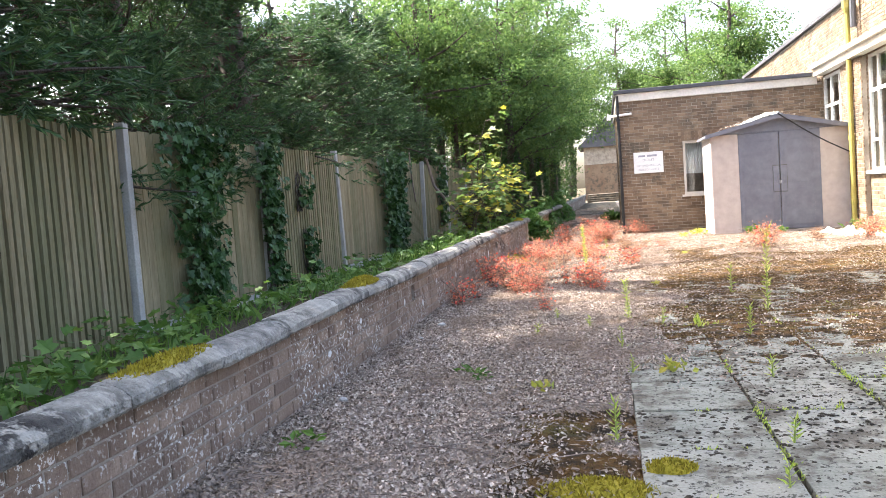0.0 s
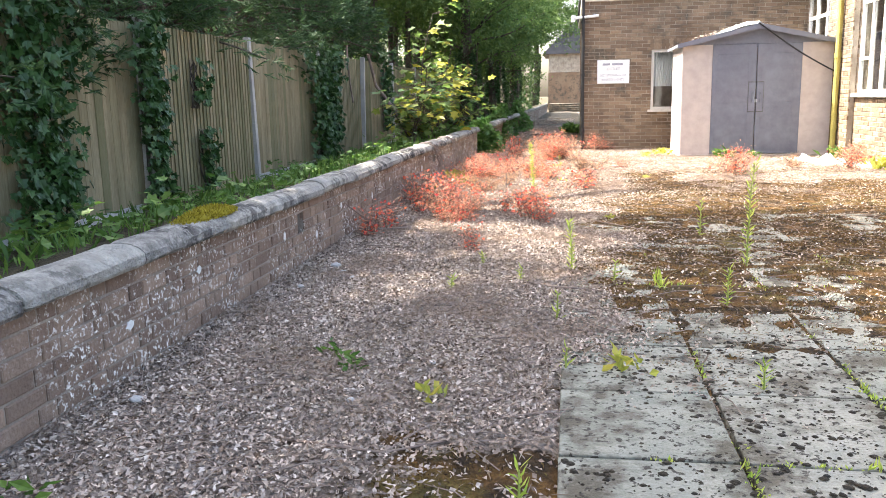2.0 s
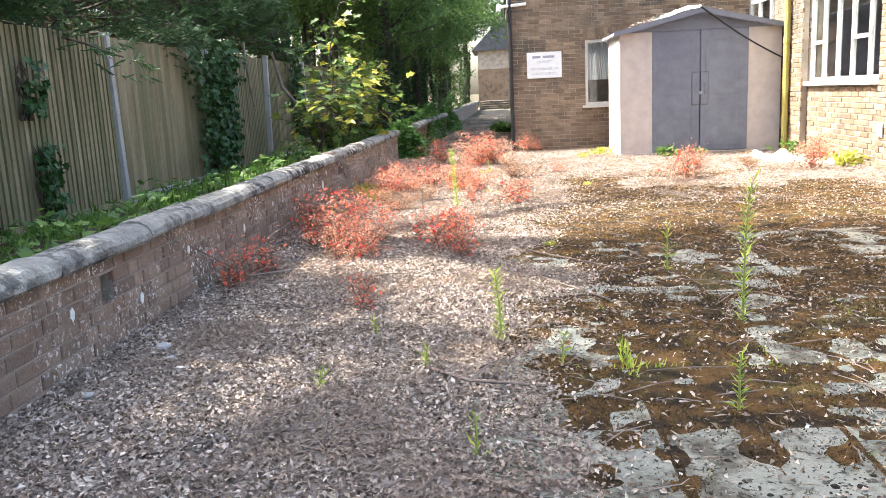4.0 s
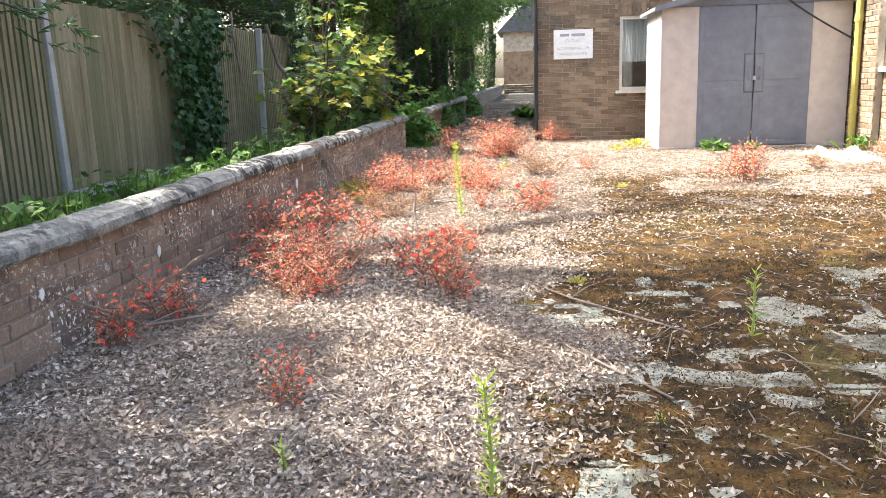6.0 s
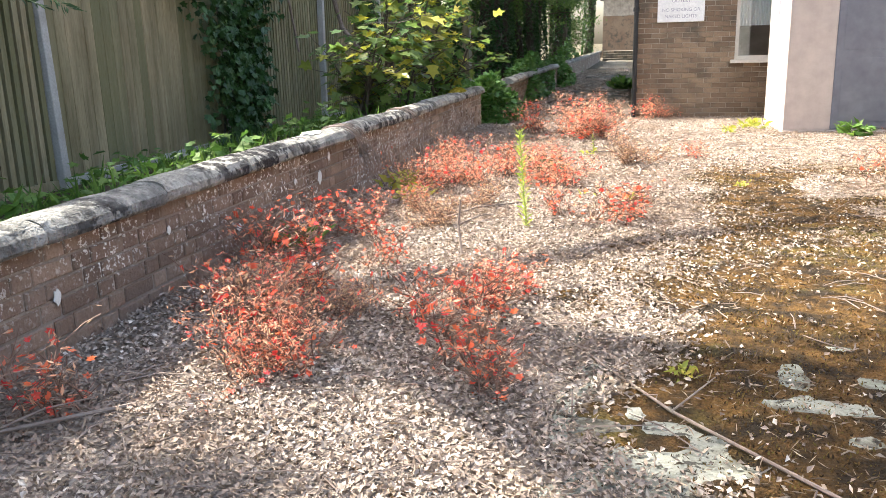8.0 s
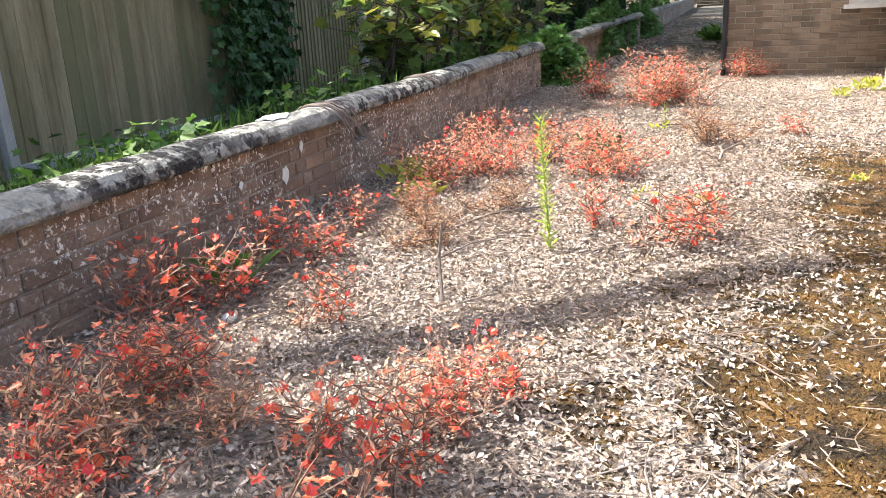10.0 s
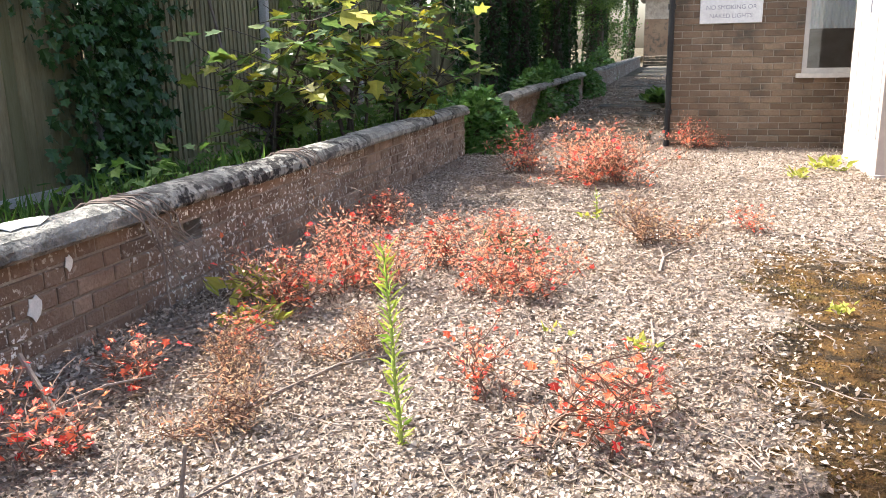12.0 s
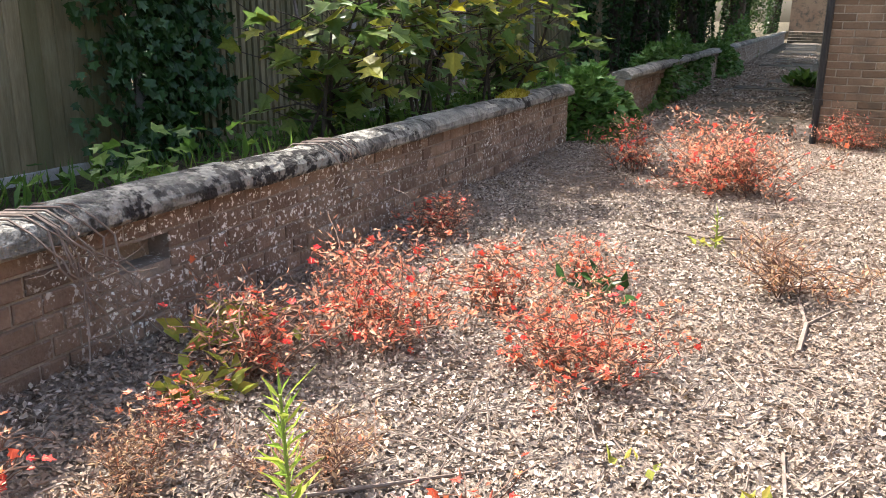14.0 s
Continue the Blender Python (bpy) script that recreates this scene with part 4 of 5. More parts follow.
def plant_trees():
    a = conifer_tree(9.5, 2.6, 2.1)
    a.matrix_basis = pose(-5.6, 1.5, 0)
    for x, y, s, r in ((-5.6, 4.2, 1.0, 70), (-5.6, 6.6, 0.78, 140), (-5.8, -1.5, 1.0, 220), (-5.6, 8.9, 0.68, 300)):
        copy_thing(a, pose(x, y, 0, 0, 0, r) @ Matrix.Scale(s, 4)).scale = (s, s, s)
    b = conifer_tree(5.6, 2.3, 2.35)
    b.matrix_basis = pose(-5.55, 11.3, 0)
    b.scale = (0.85, 0.85, 0.85)
    for x, y, s, r in ((-5.55, 13.9, 0.8, 80), (-5.7, 16.6, 0.85, 150), (-6.1, 19.2, 1.05, 10), (-6.6, 21.8, 1.0, 250)):
        copy_thing(b, pose(x, y, 0, 0, 0, r)).scale = (s, s, s)
    c = broadleaf_tree(9, 2.6, 2.8, 15000, 0.11, True, 0.5)
    c.matrix_basis = pose(-5.4, 24.5, 0)
    for x, y, s, r in ((-4.9, 29.5, 0.95, 200), (-3.6, 33.5, 0.9, 310), (-6.5, 35, 1.1, 100), (-8.5, 27, 1.15, 45), (-9.5, 19, 1.1, 160), (-3.3, 39, 0.8, 20), (-4.0, 40, 1.2, 270),
                       (-3.1, 52, 1.0, 60), (-9, 40, 1.4, 90), (-12, 31, 1.4, 180), (5.5, 56, 1.15, 10)):
        copy_thing(c, pose(x, y, 0, 0, 0, r)).scale = (s, s, s)
    # high-crowned tree; those near x -7 are unseen, added to shade the yard
    d = broadleaf_tree(11.5, 8.2, 2.8, 9000, 0.11, True, 0.4)
    d.matrix_basis = pose(-7.0, 4.4, 0)
    for x, y, s, r in ((-7.4, 7.0, 1.2, 130), (-6.8, 2.4, 1.25, 30), (-7.5, 5.4, 1.45, 350), (-5.6, 27.5, 0.75, 70), (-6.0, 31.0, 0.8, 190), (-4.6, 26.2, 0.7, 260)):
        copy_thing(d, pose(x, y, 0, 0, 0, r)).scale = (s, s, s)
    e = broadleaf_tree(6.0, 0.7, 2.3, 12000, 0.10, False, 0.2)
    e.matrix_basis = pose(-4.6, 37.0, 0)
    for x, y, s, r in ((-6.6, 32.5, 1.0, 50), (-4.2, 45.0, 1.2, 120), (-7.5, 41, 1.4, 220), (-4.2, 56, 1.3, 300), (-6.6, 26.5, 0.9, 10)):
        copy_thing(e, pose(x, y, 0, 0, 0, r)).scale = (s, s, s)
    for x, y, s, r in ((-3.4, 29.0, 1.1, 15), (-2.8, 36.5, 1.15, 140), (-5.0, 22.8, 1.0, 280), (4.5, 40, 1.1, 210), (4.5, 47, 1.0, 77), (-2.9, 25.5, 0.95, 111), (-3.2, 31.5, 0.95, 170), (-3.0, 36.0, 1.0, 240), (-3.2, 50.0, 1.5, 310), (-3.6, 58.0, 1.8, 130), (-3.5, 84, 2.0, 15), (2.0, 86, 2.2, 100), (7.5, 85, 2.0, 200), (4.5, 33, 1.1, 20), (-3.0, 44.5, 1.1, 33)):
        copy_thing(c, pose(x, y, 0, 0, 0, r)).scale = (s, s, s)
    # two stretched copies, added out of view to shade the yard's right side
    q = copy_thing(d, pose(-7.8, 11.2, 0, 0, 0, 75))
    q.scale = (0.85, 0.85, 1.6)
    copy_thing(d, pose(-6.1, 10.7, 0, 0, 0, 175)).scale = (0.55, 0.55, 1.25)
    for x, y, s, r in ((-9.2, -1.0, 0.9, 33), (-9.4, 3.0, 0.85, 99), (-9.2, 6.6, 0.8, 211), (-9.6, 10.4, 0.7, 303)):
        copy_thing(a, pose(x, y, 0, 0, 0, r)).scale = (s, s, s)
    for x, y, s, r in ((-8.8, 13.6, 1.0, 33), (-8.9, 17.0, 1.0, 99), (-9.2, 21.0, 1.1, 211)):
        copy_thing(b, pose(x, y, 0, 0, 0, r)).scale = (s, s, s)
    bare_tree = thing("forked_tree", "tall forked tree trunk rising behind the fence", "tree")
    part("trunk", Buf().tube([(-5.15, 11.5, -0.1), (-5.25, 11.3, 3.0), (-5.32, 11.08, 6.0), (-5.62, 11.2, 7.5), (-6.06, 11.3, 9.0), (-6.18, 11.5, 11.0)], [0.24, 0.21, 0.18, 0.15, 0.13, 0.05], 10), BARK, bare_tree)
    part("branch", Buf().tube([(-5.32, 11.08, 5.9), (-5.52, 10.75, 6.7), (-5.7, 10.44, 7.5), (-6.2, 9.97, 9.0), (-6.6, 9.4, 10.5)], [0.16, 0.15, 0.14, 0.12, 0.05], 9), BARK, bare_tree)
    part("branch", Buf().tube([(-5.3, 11.2, 5.2), (-5.2, 11.9, 6.2), (-5.04, 12.74, 7.0), (-5.3, 13.5, 8.3), (-5.5, 14.1, 9.5)], [0.13, 0.12, 0.11, 0.09, 0.04], 9), BARK, bare_tree)
    # the last three leaf clusters are added to shade the mossy ground at right
    tip = np.array([(-6.2, 11.5, 11.2), (-6.7, 9.2, 10.8), (-5.5, 14.2, 9.7), (-6.7, 10.0, 10.4), (-6.4, 10.6, 10.6), (-6.9, 9.6, 10.6)])
    lc = np.concatenate([t + rng.normal(0, 0.5, (900, 3)) for t in tip])
    mesh_part("crown", leaves(lc, rng.normal(size=lc.shape), 0.11, 0.07), TREE_LEAF, bare_tree)
    # tall thin pine standing above the roofs
    p = broadleaf_tree(15, 10, 2.0, 4000, 0.2, False, 0.6)
    tagged(p, "tall distant tree rising above the flat roof", "tree")
    p.matrix_basis = pose(9.0, 62, 0)


plant_trees()


# ---- ivy and bank plants ----
def ivy_patch(y0, y1, z0, z1, count, taper=0.5, x=FENCE_X + 0.05, name="ivy", label="dark green ivy hanging down the fence"):
    """A sheet of ivy on the fence: uneven edges, wide at the top."""
    t = thing(name, label, "plant", group="ivy on the fence")
    n = count * 2
    v = rng.uniform(0, 1, n) ** 0.85
    mid, half = (y0 + y1) / 2, (y1 - y0) / 2
    edge = half * (taper + (1 - taper) * v) * (0.75 + 0.5 * vnoise(np.zeros(n), v * 7, 1, int(y0 * 10) % 60))
    u = rng.normal(0, 0.5, n)
    keep = (np.abs(u) < 1) & (fbm(u * half, v * (z1 - z0), 3.0, int(y0 * 7) % 50) > 0.36)
    u, v, edge = u[keep][:count], v[keep][:count], edge[keep][:count]
    y, z = mid + u * edge, z0 + v * (z1 - z0)
    c = np.stack([x + rng.uniform(0.02, 0.20, len(y)) * (0.5 + 0.8 * fbm(y, z, 2.5, 3)), y, z], 1)
    w = np.stack([rng.uniform(0.1, 0.6, len(y)), rng.normal(0, 0.5, len(y)), -rng.uniform(0.3, 1, len(y))], 1)
    mesh_part("leaves", star_leaves(c, w, 0.085), IVY, t)
    st = Buf()
    for i in range(7):
        yy = mid + rng.uniform(-0.6, 0.6) * half * taper
        pts = [(x + 0.015 + 0.01 * (k % 2), yy + 0.06 * math.sin(k + i) + 0.03 * k * (i - 3) * half * 0.3, z0 - 0.05 + (z1 - z0) * k / 8) for k in range(9)]
        st.tube(pts, [0.012 - 0.001 * k for k in range(9)], 5)
    part("stem", st, BARK, t)


ivy_patch(7.05, 8.7, 0.1, 2.15, 1500, 0.45)
ivy_patch(9.35, 10.05, 0.1, 2.15, 750, 0.8)
ivy_patch(10.75, 11.15, 0.2, 0.95, 130, 0.7)
ivy_patch(10.7, 10.95, 1.2, 1.75, 60, 0.7)
ivy_patch(14.5, 17.2, 0.1, 2.2, 1900, 0.5)
ivy_patch(20.3, 21.2, 0.5, 2.2, 400, 0.8)
ivy_patch(27.0, 29.3, 0.2, 2.3, 700, 0.8)


def ivy_mound(x, y, rx, ry, rz, count, label):
    t = thing("ivy_mound", label, "plant")
    a, b = rng.uniform(0, 2 * math.pi, count), np.arccos(rng.uniform(0, 1, count))
    r = 0.72 + 0.38 * vnoise(a * 2, b * 3, 1.3, 17)
    d = np.stack([np.cos(a) * np.sin(b), np.sin(a) * np.sin(b), np.cos(b)], 1)
    c = np.array([x, y, 0.0]) + d * r[:, None] * np.array([rx, ry, rz])
    mesh_part("leaves", star_leaves(c, d + rng.normal(0, 0.5, c.shape) + np.array([0, 0, -0.5]), 0.10), IVY_LIGHT, t)
    st = Buf()
    for i in range(10):
        branchy((math.cos(i * 0.63), math.sin(i * 0.63), 0.8), (x, y, 0.0), min(rx, rz) * 0.9, 0.012, 0.004, st, 0.2, 4, 4)
    part("stem", st, BARK, t)


ivy_mound(-1.82, 19.5, 0.46, 0.8, 0.72, 2300, "mound of ivy spilling over the wall's end")
ivy_mound(-1.72, 30.3, 0.5, 1.3, 0.85, 1800, "ivy and shrubs sprawling over the far wall")
ivy_mound(-2.1, 40.5, 0.5, 2.0, 1.3, 900, "shrub growing over the far wall")
ivy_mound(-1.80, 25.2, 0.30, 4.6, 0.92, 3800, "ivy creeping along the top of the far wall")
ivy_mound(-3.0, 22.3, 0.7, 1.6, 0.62, 1100, "low green shrubs on the bank")


def bank_plants():
    n = 3800
    y = rng.uniform(1.0, 20, n)
    x = rng.uniform(-4.2, -2.15, n)
    keep = fbm(x, y, 1.3, 71) > 0.5
    x, y = x[keep], y[keep]
    h = 0.06 + 0.34 * rng.uniform(0, 1, len(x)) * step(fbm(x, y, 0.9, 73), 0.35, 0.7)
    z = ground_z(x, y) + h * rng.uniform(0.3, 1, len(x))
    c = np.stack([x, y, z], 1)
    v, f = star_leaves(c, rng.normal(size=c.shape) * np.array([1, 1, 0.3]), 0.09)
    ob = mesh_part("bank_weeds", (v, f), NETTLE)
    tagged(ob, "low green nettles and ivy along the bank", "weeds", kind="stuff")
    m = 2000
    x, y = rng.uniform(-4.2, -2.1, m), rng.uniform(1, 21, m)
    c = np.stack([x, y, ground_z(x, y)], 1)
    g = mesh_part("bank_grass", leaves(c, rng.normal(0, 0.4, c.shape) + np.array([0, 0, 1]), 0.16, 0.012), NETTLE)
    tagged(g, "thin grass along the foot of the fence", "grass", kind="stuff")


bank_plants()


def sapling(x, y, tall):
    """A young sycamore leaning out over the wall."""
    t = thing("sycamore_sapling", "young sycamore with green and yellowing leaves", "shrub")
    z = float(ground_z(np.array(x), np.array(y)))
    c, w = [], []
    for i in range(7):
        wood = Buf()
        a = rng.uniform(0, 2 * math.pi)
        sp = rng.uniform(0.1, 0.6)
        ln = tall * (rng.uniform(0.5, 1.0) if i else 1.0)
        q = branchy((math.cos(a) * sp + 0.1, math.sin(a) * sp, 1), (x + rng.normal(0, 0.12), y + rng.normal(0, 0.25), z - 0.03), ln, 0.017, 0.006, wood, 0.1, 7, 5)
        for j in range(2, 8):
            for _ in range(3):
                b = rng.uniform(0, 2 * math.pi)
                s = branchy((math.cos(b), math.sin(b), 0.35), q[j], rng.uniform(0.15, 0.5), 0.006, 0.003, wood, 0.15, 3, 4)
                for p in s[1:] if rng.random() < 0.6 else s[3:]:
                    for _ in range(1):
                        c.append(np.array(p) + rng.normal(0, 0.04, 3))
                        w.append(np.array((math.cos(b), math.sin(b), -0.15)) + rng.normal(0, 0.6, 3) * np.array([1, 1, 0.4]))
        part("stem", wood, BARK, t)
    c, w = np.array(c), np.array(w)
    top = c[:, 2] > z + 1.15 + rng.normal(0, 0.35, len(c))
    pick = top & (rng.random(len(c)) < 0.15)
    mesh_part("leaves", star_leaves(c[~pick], w[~pick], 0.16), MAPLE, t)
    mesh_part("yellow_leaves", star_leaves(c[pick], w[pick], 0.15), YELLOW_LEAF, t, "yellowing leaves at the tips")


sapling(-2.6, 15.7, 1.3)
sapling(-2.5, 16.8, 2.4)
sapling(-2.5, 18.2, 1.5)


def leaning_branch():
    t = thing("dead_branch", "bare dead branch leaning against the fence", "branch")
    part("stem", Buf().tube([(-4.15, 19.0, 2.15), (-4.05, 19.2, 1.5), (-3.65, 19.4, 0.9), (-3.2, 19.6, 0.35)], [0.03, 0.035, 0.045, 0.05], 7), TWIG, t)
    u = thing("hanging_vine", "bare woody vine hanging on the fence", "vine")
    part("stem", Buf().tube([(-4.2, 17.5, 2.25), (-4.18, 17.45, 1.9), (-4.2, 17.65, 1.5), (-4.17, 17.7, 1.15)], 0.018, 6), TWIG, u)


leaning_branch()


# ---- red weeds and other plants in the yard ----
def red_bush(spread_, height, stems, count, mat=RED_LEAF, label="low bushy weed with red and orange dying leaves"):
    t = thing("red_weed", label, "weed", group="red weeds in the yard")
    wood, c, w = Buf(), [], []
    for i in range(stems):
        a = rng.uniform(0, 2 * math.pi)
        out = rng.uniform(0.1, 1.0)
        q = branchy((math.cos(a) * out * spread_, math.sin(a) * out * spread_, height), (rng.normal(0, spread_ * 0.22), rng.normal(0, spread_ * 0.22), -0.01),
                    math.hypot(out * spread_ * 0.7, height) * rng.uniform(0.6, 1.0), 0.004, 0.0015, wood, 0.22, 5, 4)
        for j in range(1, 6):
            for _ in range(3):
                b = rng.uniform(0, 2 * math.pi)
                s = branchy((math.cos(b), math.sin(b), 0.5), q[j], rng.uniform(0.06, 0.2), 0.0025, 0.0012, wood, 0.2, 3, 3)
                m = max(count // (stems * 15), 1)
                k = rng.integers(0, 3, m)
                pts = np.array([np.array(s[h].lerp(s[h + 1], rng.random())) for h in k])
                c.append(pts + rng.normal(0, 0.018, pts.shape))
                w.append(rng.normal(size=pts.shape) + np.array([math.cos(b), math.sin(b), 0.4]) * 0.8)
    part("stem", wood, RED_STEM, t)
    c, w = np.concatenate(c), np.concatenate(w)
    c[:, 2] = np.maximum(c[:, 2], 0.015)
    mesh_part("leaves", leaves(c, w, 0.028, 0.0095, 0.2), mat, t)
    if mat is RED_LEAF:
        k = rng.random(len(c)) < (0.12 if stems > 8 else 0.4)
        mesh_part("bright_leaves", star_leaves(c[k], w[k], 0.031), CRIMSON_LEAF, t, "crimson leaf clusters")
    return t


def plant_red():
    big, mid, small = red_bush(0.55, 0.44, 26, 2100), red_bush(0.36, 0.34, 13, 640), red_bush(0.26, 0.26, 5, 150)
    pale = red_bush(0.32, 0.26, 12, 600, PALE_LEAF, "withered weed with bleached pinkish leaves")
    sites = {big: [(-1.12, 13.55, 0.95), (-0.28, 13.6, 0.85), (-0.17, 17.1, 1.2), (-0.98, 9.5, 0.72)],
             mid: [(-1.35, 13.1, 1.0), (-0.8, 14.0, 1.0), (0.05, 17.0, 1.3), (-0.85, 17.6, 1.2), (-1.35, 10.4, 0.7), (-0.35, 10.3, 0.8), (2.38, 13.8, 1.25), (0.65, 19.7, 1.0),
                   (0.9, 19.75, 0.8), (-0.5, 14.6, 0.8), (4.15, 14.5, 1.1), (4.5, 15.3, 1.0), (-1.5, 15.0, 0.9)],
             small: [(-1.45, 11.1, 1.2), (-1.51, 10.04, 1.1), (-1.22, 10.12, 1.1), (-1.59, 10.64, 1.2), (-1.07, 10.34, 1.0), (-1.04, 9.83, 1.1), (-0.58, 10.08, 0.9), (-0.37, 9.95, 0.9), (-0.15, 9.36, 0.9), (-1.55, 10.9, 0.9), (-1.5, 9.0, 1.0), (-1.62, 8.6, 0.9), (0.15, 12.1, 1.25), (0.3, 12.25, 1.0), (-0.15, 12.35, 0.9), (-0.2, 9.6, 1.1), (-1.3, 11.7, 1.0), (-1.45, 12.2, 0.9),
                     (-1.6, 11.5, 1.1), (-0.65, 7.9, 0.7), (1.0, 15.2, 0.8), (-0.15, 10.5, 0.9), (2.8, 15.0, 0.8), (-1.0, 10.9, 0.8), (-1.25, 12.6, 0.8)],
             pale: [(-0.9, 11.9, 0.75), (-1.1, 12.4, 0.7), (0.36, 14.85, 1.1), (-1.22, 9.95, 1.0), (-0.95, 10.1, 0.8), (-0.75, 12.6, 0.8), (3.6, 15.0, 0.8)]}
    for ob, spots in sites.items():
        for i, (x, y, s) in enumerate(spots):
            z = float(ground_z(np.array(x), np.array(y)))
            if i == 0:
                ob.matrix_basis = pose(x, y, z)
                ob.scale = (s, s, s)
                continue
            copy_thing(ob, pose(x, y, z, 0, 0, 67 * i)).scale = (s, s, s * (0.85 + 0.1 * (i % 4)))


plant_red()


def tall_weed(x, y, height, count, ln=0.09):
    """An upright fleabane: one stem set with narrow leaves."""
    t = thing("tall_weed", "upright leafy yellow-green weed", "weed", group="upright green weeds")
    z = float(ground_z(np.array(x), np.array(y)))
    st = Buf()
    q = branchy((0.03, 0.0, 1), (x, y, z - 0.01), height, 0.007, 0.003, st, 0.03, 8, 5)
    part("stem", st, GREEN_STEM, t)
    h = np.linspace(0.02, 1.0, count)
    a = np.arange(count) * 2.4
    c = np.stack([np.interp(h, np.linspace(0, 1, 9), [p[i] for p in q]) for i in range(3)], 1)
    w = np.stack([np.cos(a), np.sin(a), 0.55 + 0.5 * h], 1)
    mesh_part("leaves", leaves(c, w, ln, 0.0075, 0.2), WEED_LEAF, t)


for wx, wy, wh, wc in ((-0.33, 11.97, 0.62, 130), (0.13, 7.26, 0.34, 60), (1.33, 7.46, 0.72, 90), (-0.02, 3.75, 0.2, 30), (0.75, 3.75, 0.16, 26), (0.9, 5.0, 0.14, 22), (1.5, 4.9, 0.16, 22),
                       (1.95, 4.5, 0.15, 20), (1.0, 6.35, 0.22, 30), (0.1, 5.2, 0.12, 16), (0.05, 6.0, 0.16, 16), (-0.62, 6.65, 0.1, 14), (2.4, 5.2, 0.16, 20), (0.62, 3.2, 0.14, 20), (1.7, 3.6, 0.14, 20),
                       (1.2, 8.7, 0.3, 30), (-0.2, 6.9, 0.1, 16), (-0.5, 7.4, 0.1, 16), (0.4, 6.9, 0.14, 18), (-0.05, 15.5, 0.2, 20)):
    tall_weed(wx, wy, wh, wc, 0.042 + 0.03 * wh)


def leafy_tuft(x, y, size, count, mat, label):
    t = thing("weed_tuft", label, "weed", group="small weeds")
    z = float(ground_z(np.array(x), np.array(y)))
    a = rng.uniform(0, 2 * math.pi, count)
    c = np.stack([x + rng.normal(0, size * 0.3, count), y + rng.normal(0, size * 0.3, count), z + rng.uniform(0, size * 0.45, count)], 1)
    mesh_part("leaves", leaves(c, np.stack([np.cos(a), np.sin(a), rng.uniform(0.1, 1.0, count)], 1), size * 0.45, size * 0.2), mat, t)


for tx, ty, ts, tc, tm, tl in ((-0.44, 4.75, 0.14, 10, YELLOW_LEAF, "small yellow-green seedling in litter"), (-1.55, 3.75, 0.14, 14, NETTLE, "small green weed by the wall"), (-0.85, 5.1, 0.13, 24, NETTLE, "small green weed in the litter"),
                               (-1.0, 5.3, 0.1, 16, NETTLE, "small green weed in the litter"), (-1.5, 13.3, 0.24, 50, YELLOW_LEAF, "yellow-green leafy weed by the wall"), (-1.35, 12.9, 0.2, 40, YELLOW_LEAF, "yellow-green leafy weed by the wall"),
                               (-1.6, 11.2, 0.25, 30, NETTLE, "green weed at the wall's foot"), (-0.4, 14.35, 0.22, 24, IVY, "dark green weed among red ones"), (0.5, 9.6, 0.08, 30, YELLOW_LEAF, "cushion of yellow-green weed"),
                               (1.2, 13.6, 0.08, 40, YELLOW_LEAF, "cushion of yellow-green weed"), (0.35, 12.95, 0.08, 50, YELLOW_LEAF, "cushion of yellow-green weed"), (1.55, 17.6, 0.16, 40, YELLOW_LEAF, "yellow-green weed near the shed"),
                               (1.9, 18.2, 0.22, 60, YELLOW_LEAF, "yellow-green weed near the shed"), (2.9, 17.25, 0.3, 50, NETTLE, "green weed at the shed door"), (3.4, 17.2, 0.2, 30, NETTLE, "green weed at the shed door"),
                               (4.75, 14.7, 0.32, 60, YELLOW_LEAF, "yellow weed at the hall wall"), (4.8, 16.9, 0.32, 50, NETTLE, "green weed behind rubbish"), (0.16, 27.4, 0.5, 110, NETTLE, "dark shrub by the building's side"),
                               (-0.1, 15.45, 0.14, 10, YELLOW_LEAF, "tiny yellow seedling in the litter"), (0.0, 13.0, 0.1, 8, YELLOW_LEAF, "tiny yellow seedling in the litter"), (0.35, 5.15, 0.16, 20, YELLOW_LEAF, "weed in a paving joint")):
    leafy_tuft(tx, ty, ts, tc, tm, tl)


# ---- loose things on the ground ----
def fallen(pts, r, label="fallen dry branch lying on the litter"):
    r = r * 0.65
    t = thing("fallen_branch", label, "branch", group="fallen branches")
    p = [(x, y, float(ground_z(np.array(x), np.array(y))) + r + dz) for x, y, dz in pts]
    part("stem", Buf().tube(p, [r * (1 - 0.5 * i / len(p)) for i in range(len(p))], 6), TWIG, t)
    if len(pts) > 2:
        q = Vector(p[1])
        part("side_twig", Buf().tube([q, q + Vector((0.1, 0.13, 0.03)), q + Vector((0.16, 0.3, 0.0))], [r * 0.6, r * 0.5, r * 0.3], 5), TWIG, t)


fallen([(-0.60, 11.2, 0.0), (-0.63, 11.27, 0.16), (-0.62, 11.3, 0.3)], 0.012, "short dead stick standing out of the litter")
fallen([(0.95, 8.75, 0), (0.45, 9.3, 0.01), (0.1, 9.9, 0.0)], 0.010)
fallen([(0.75, 8.0, 0), (0.4, 8.5, 0.02), (0.3, 8.9, 0.0)], 0.009)
fallen([(-1.3, 9.1, 0), (-1.58, 8.75, 0.03), (-1.745, 8.3, 0.3)], 0.012, "thin branch leaning against the wall")
fallen([(-0.2, 6.9, 0), (0.0, 6.65, 0.02), (0.35, 6.6, 0.0)], 0.013)
fallen([(-0.5, 15.8, 0), (-0.1, 15.6, 0.02), (0.15, 15.75, 0.0)], 0.014)
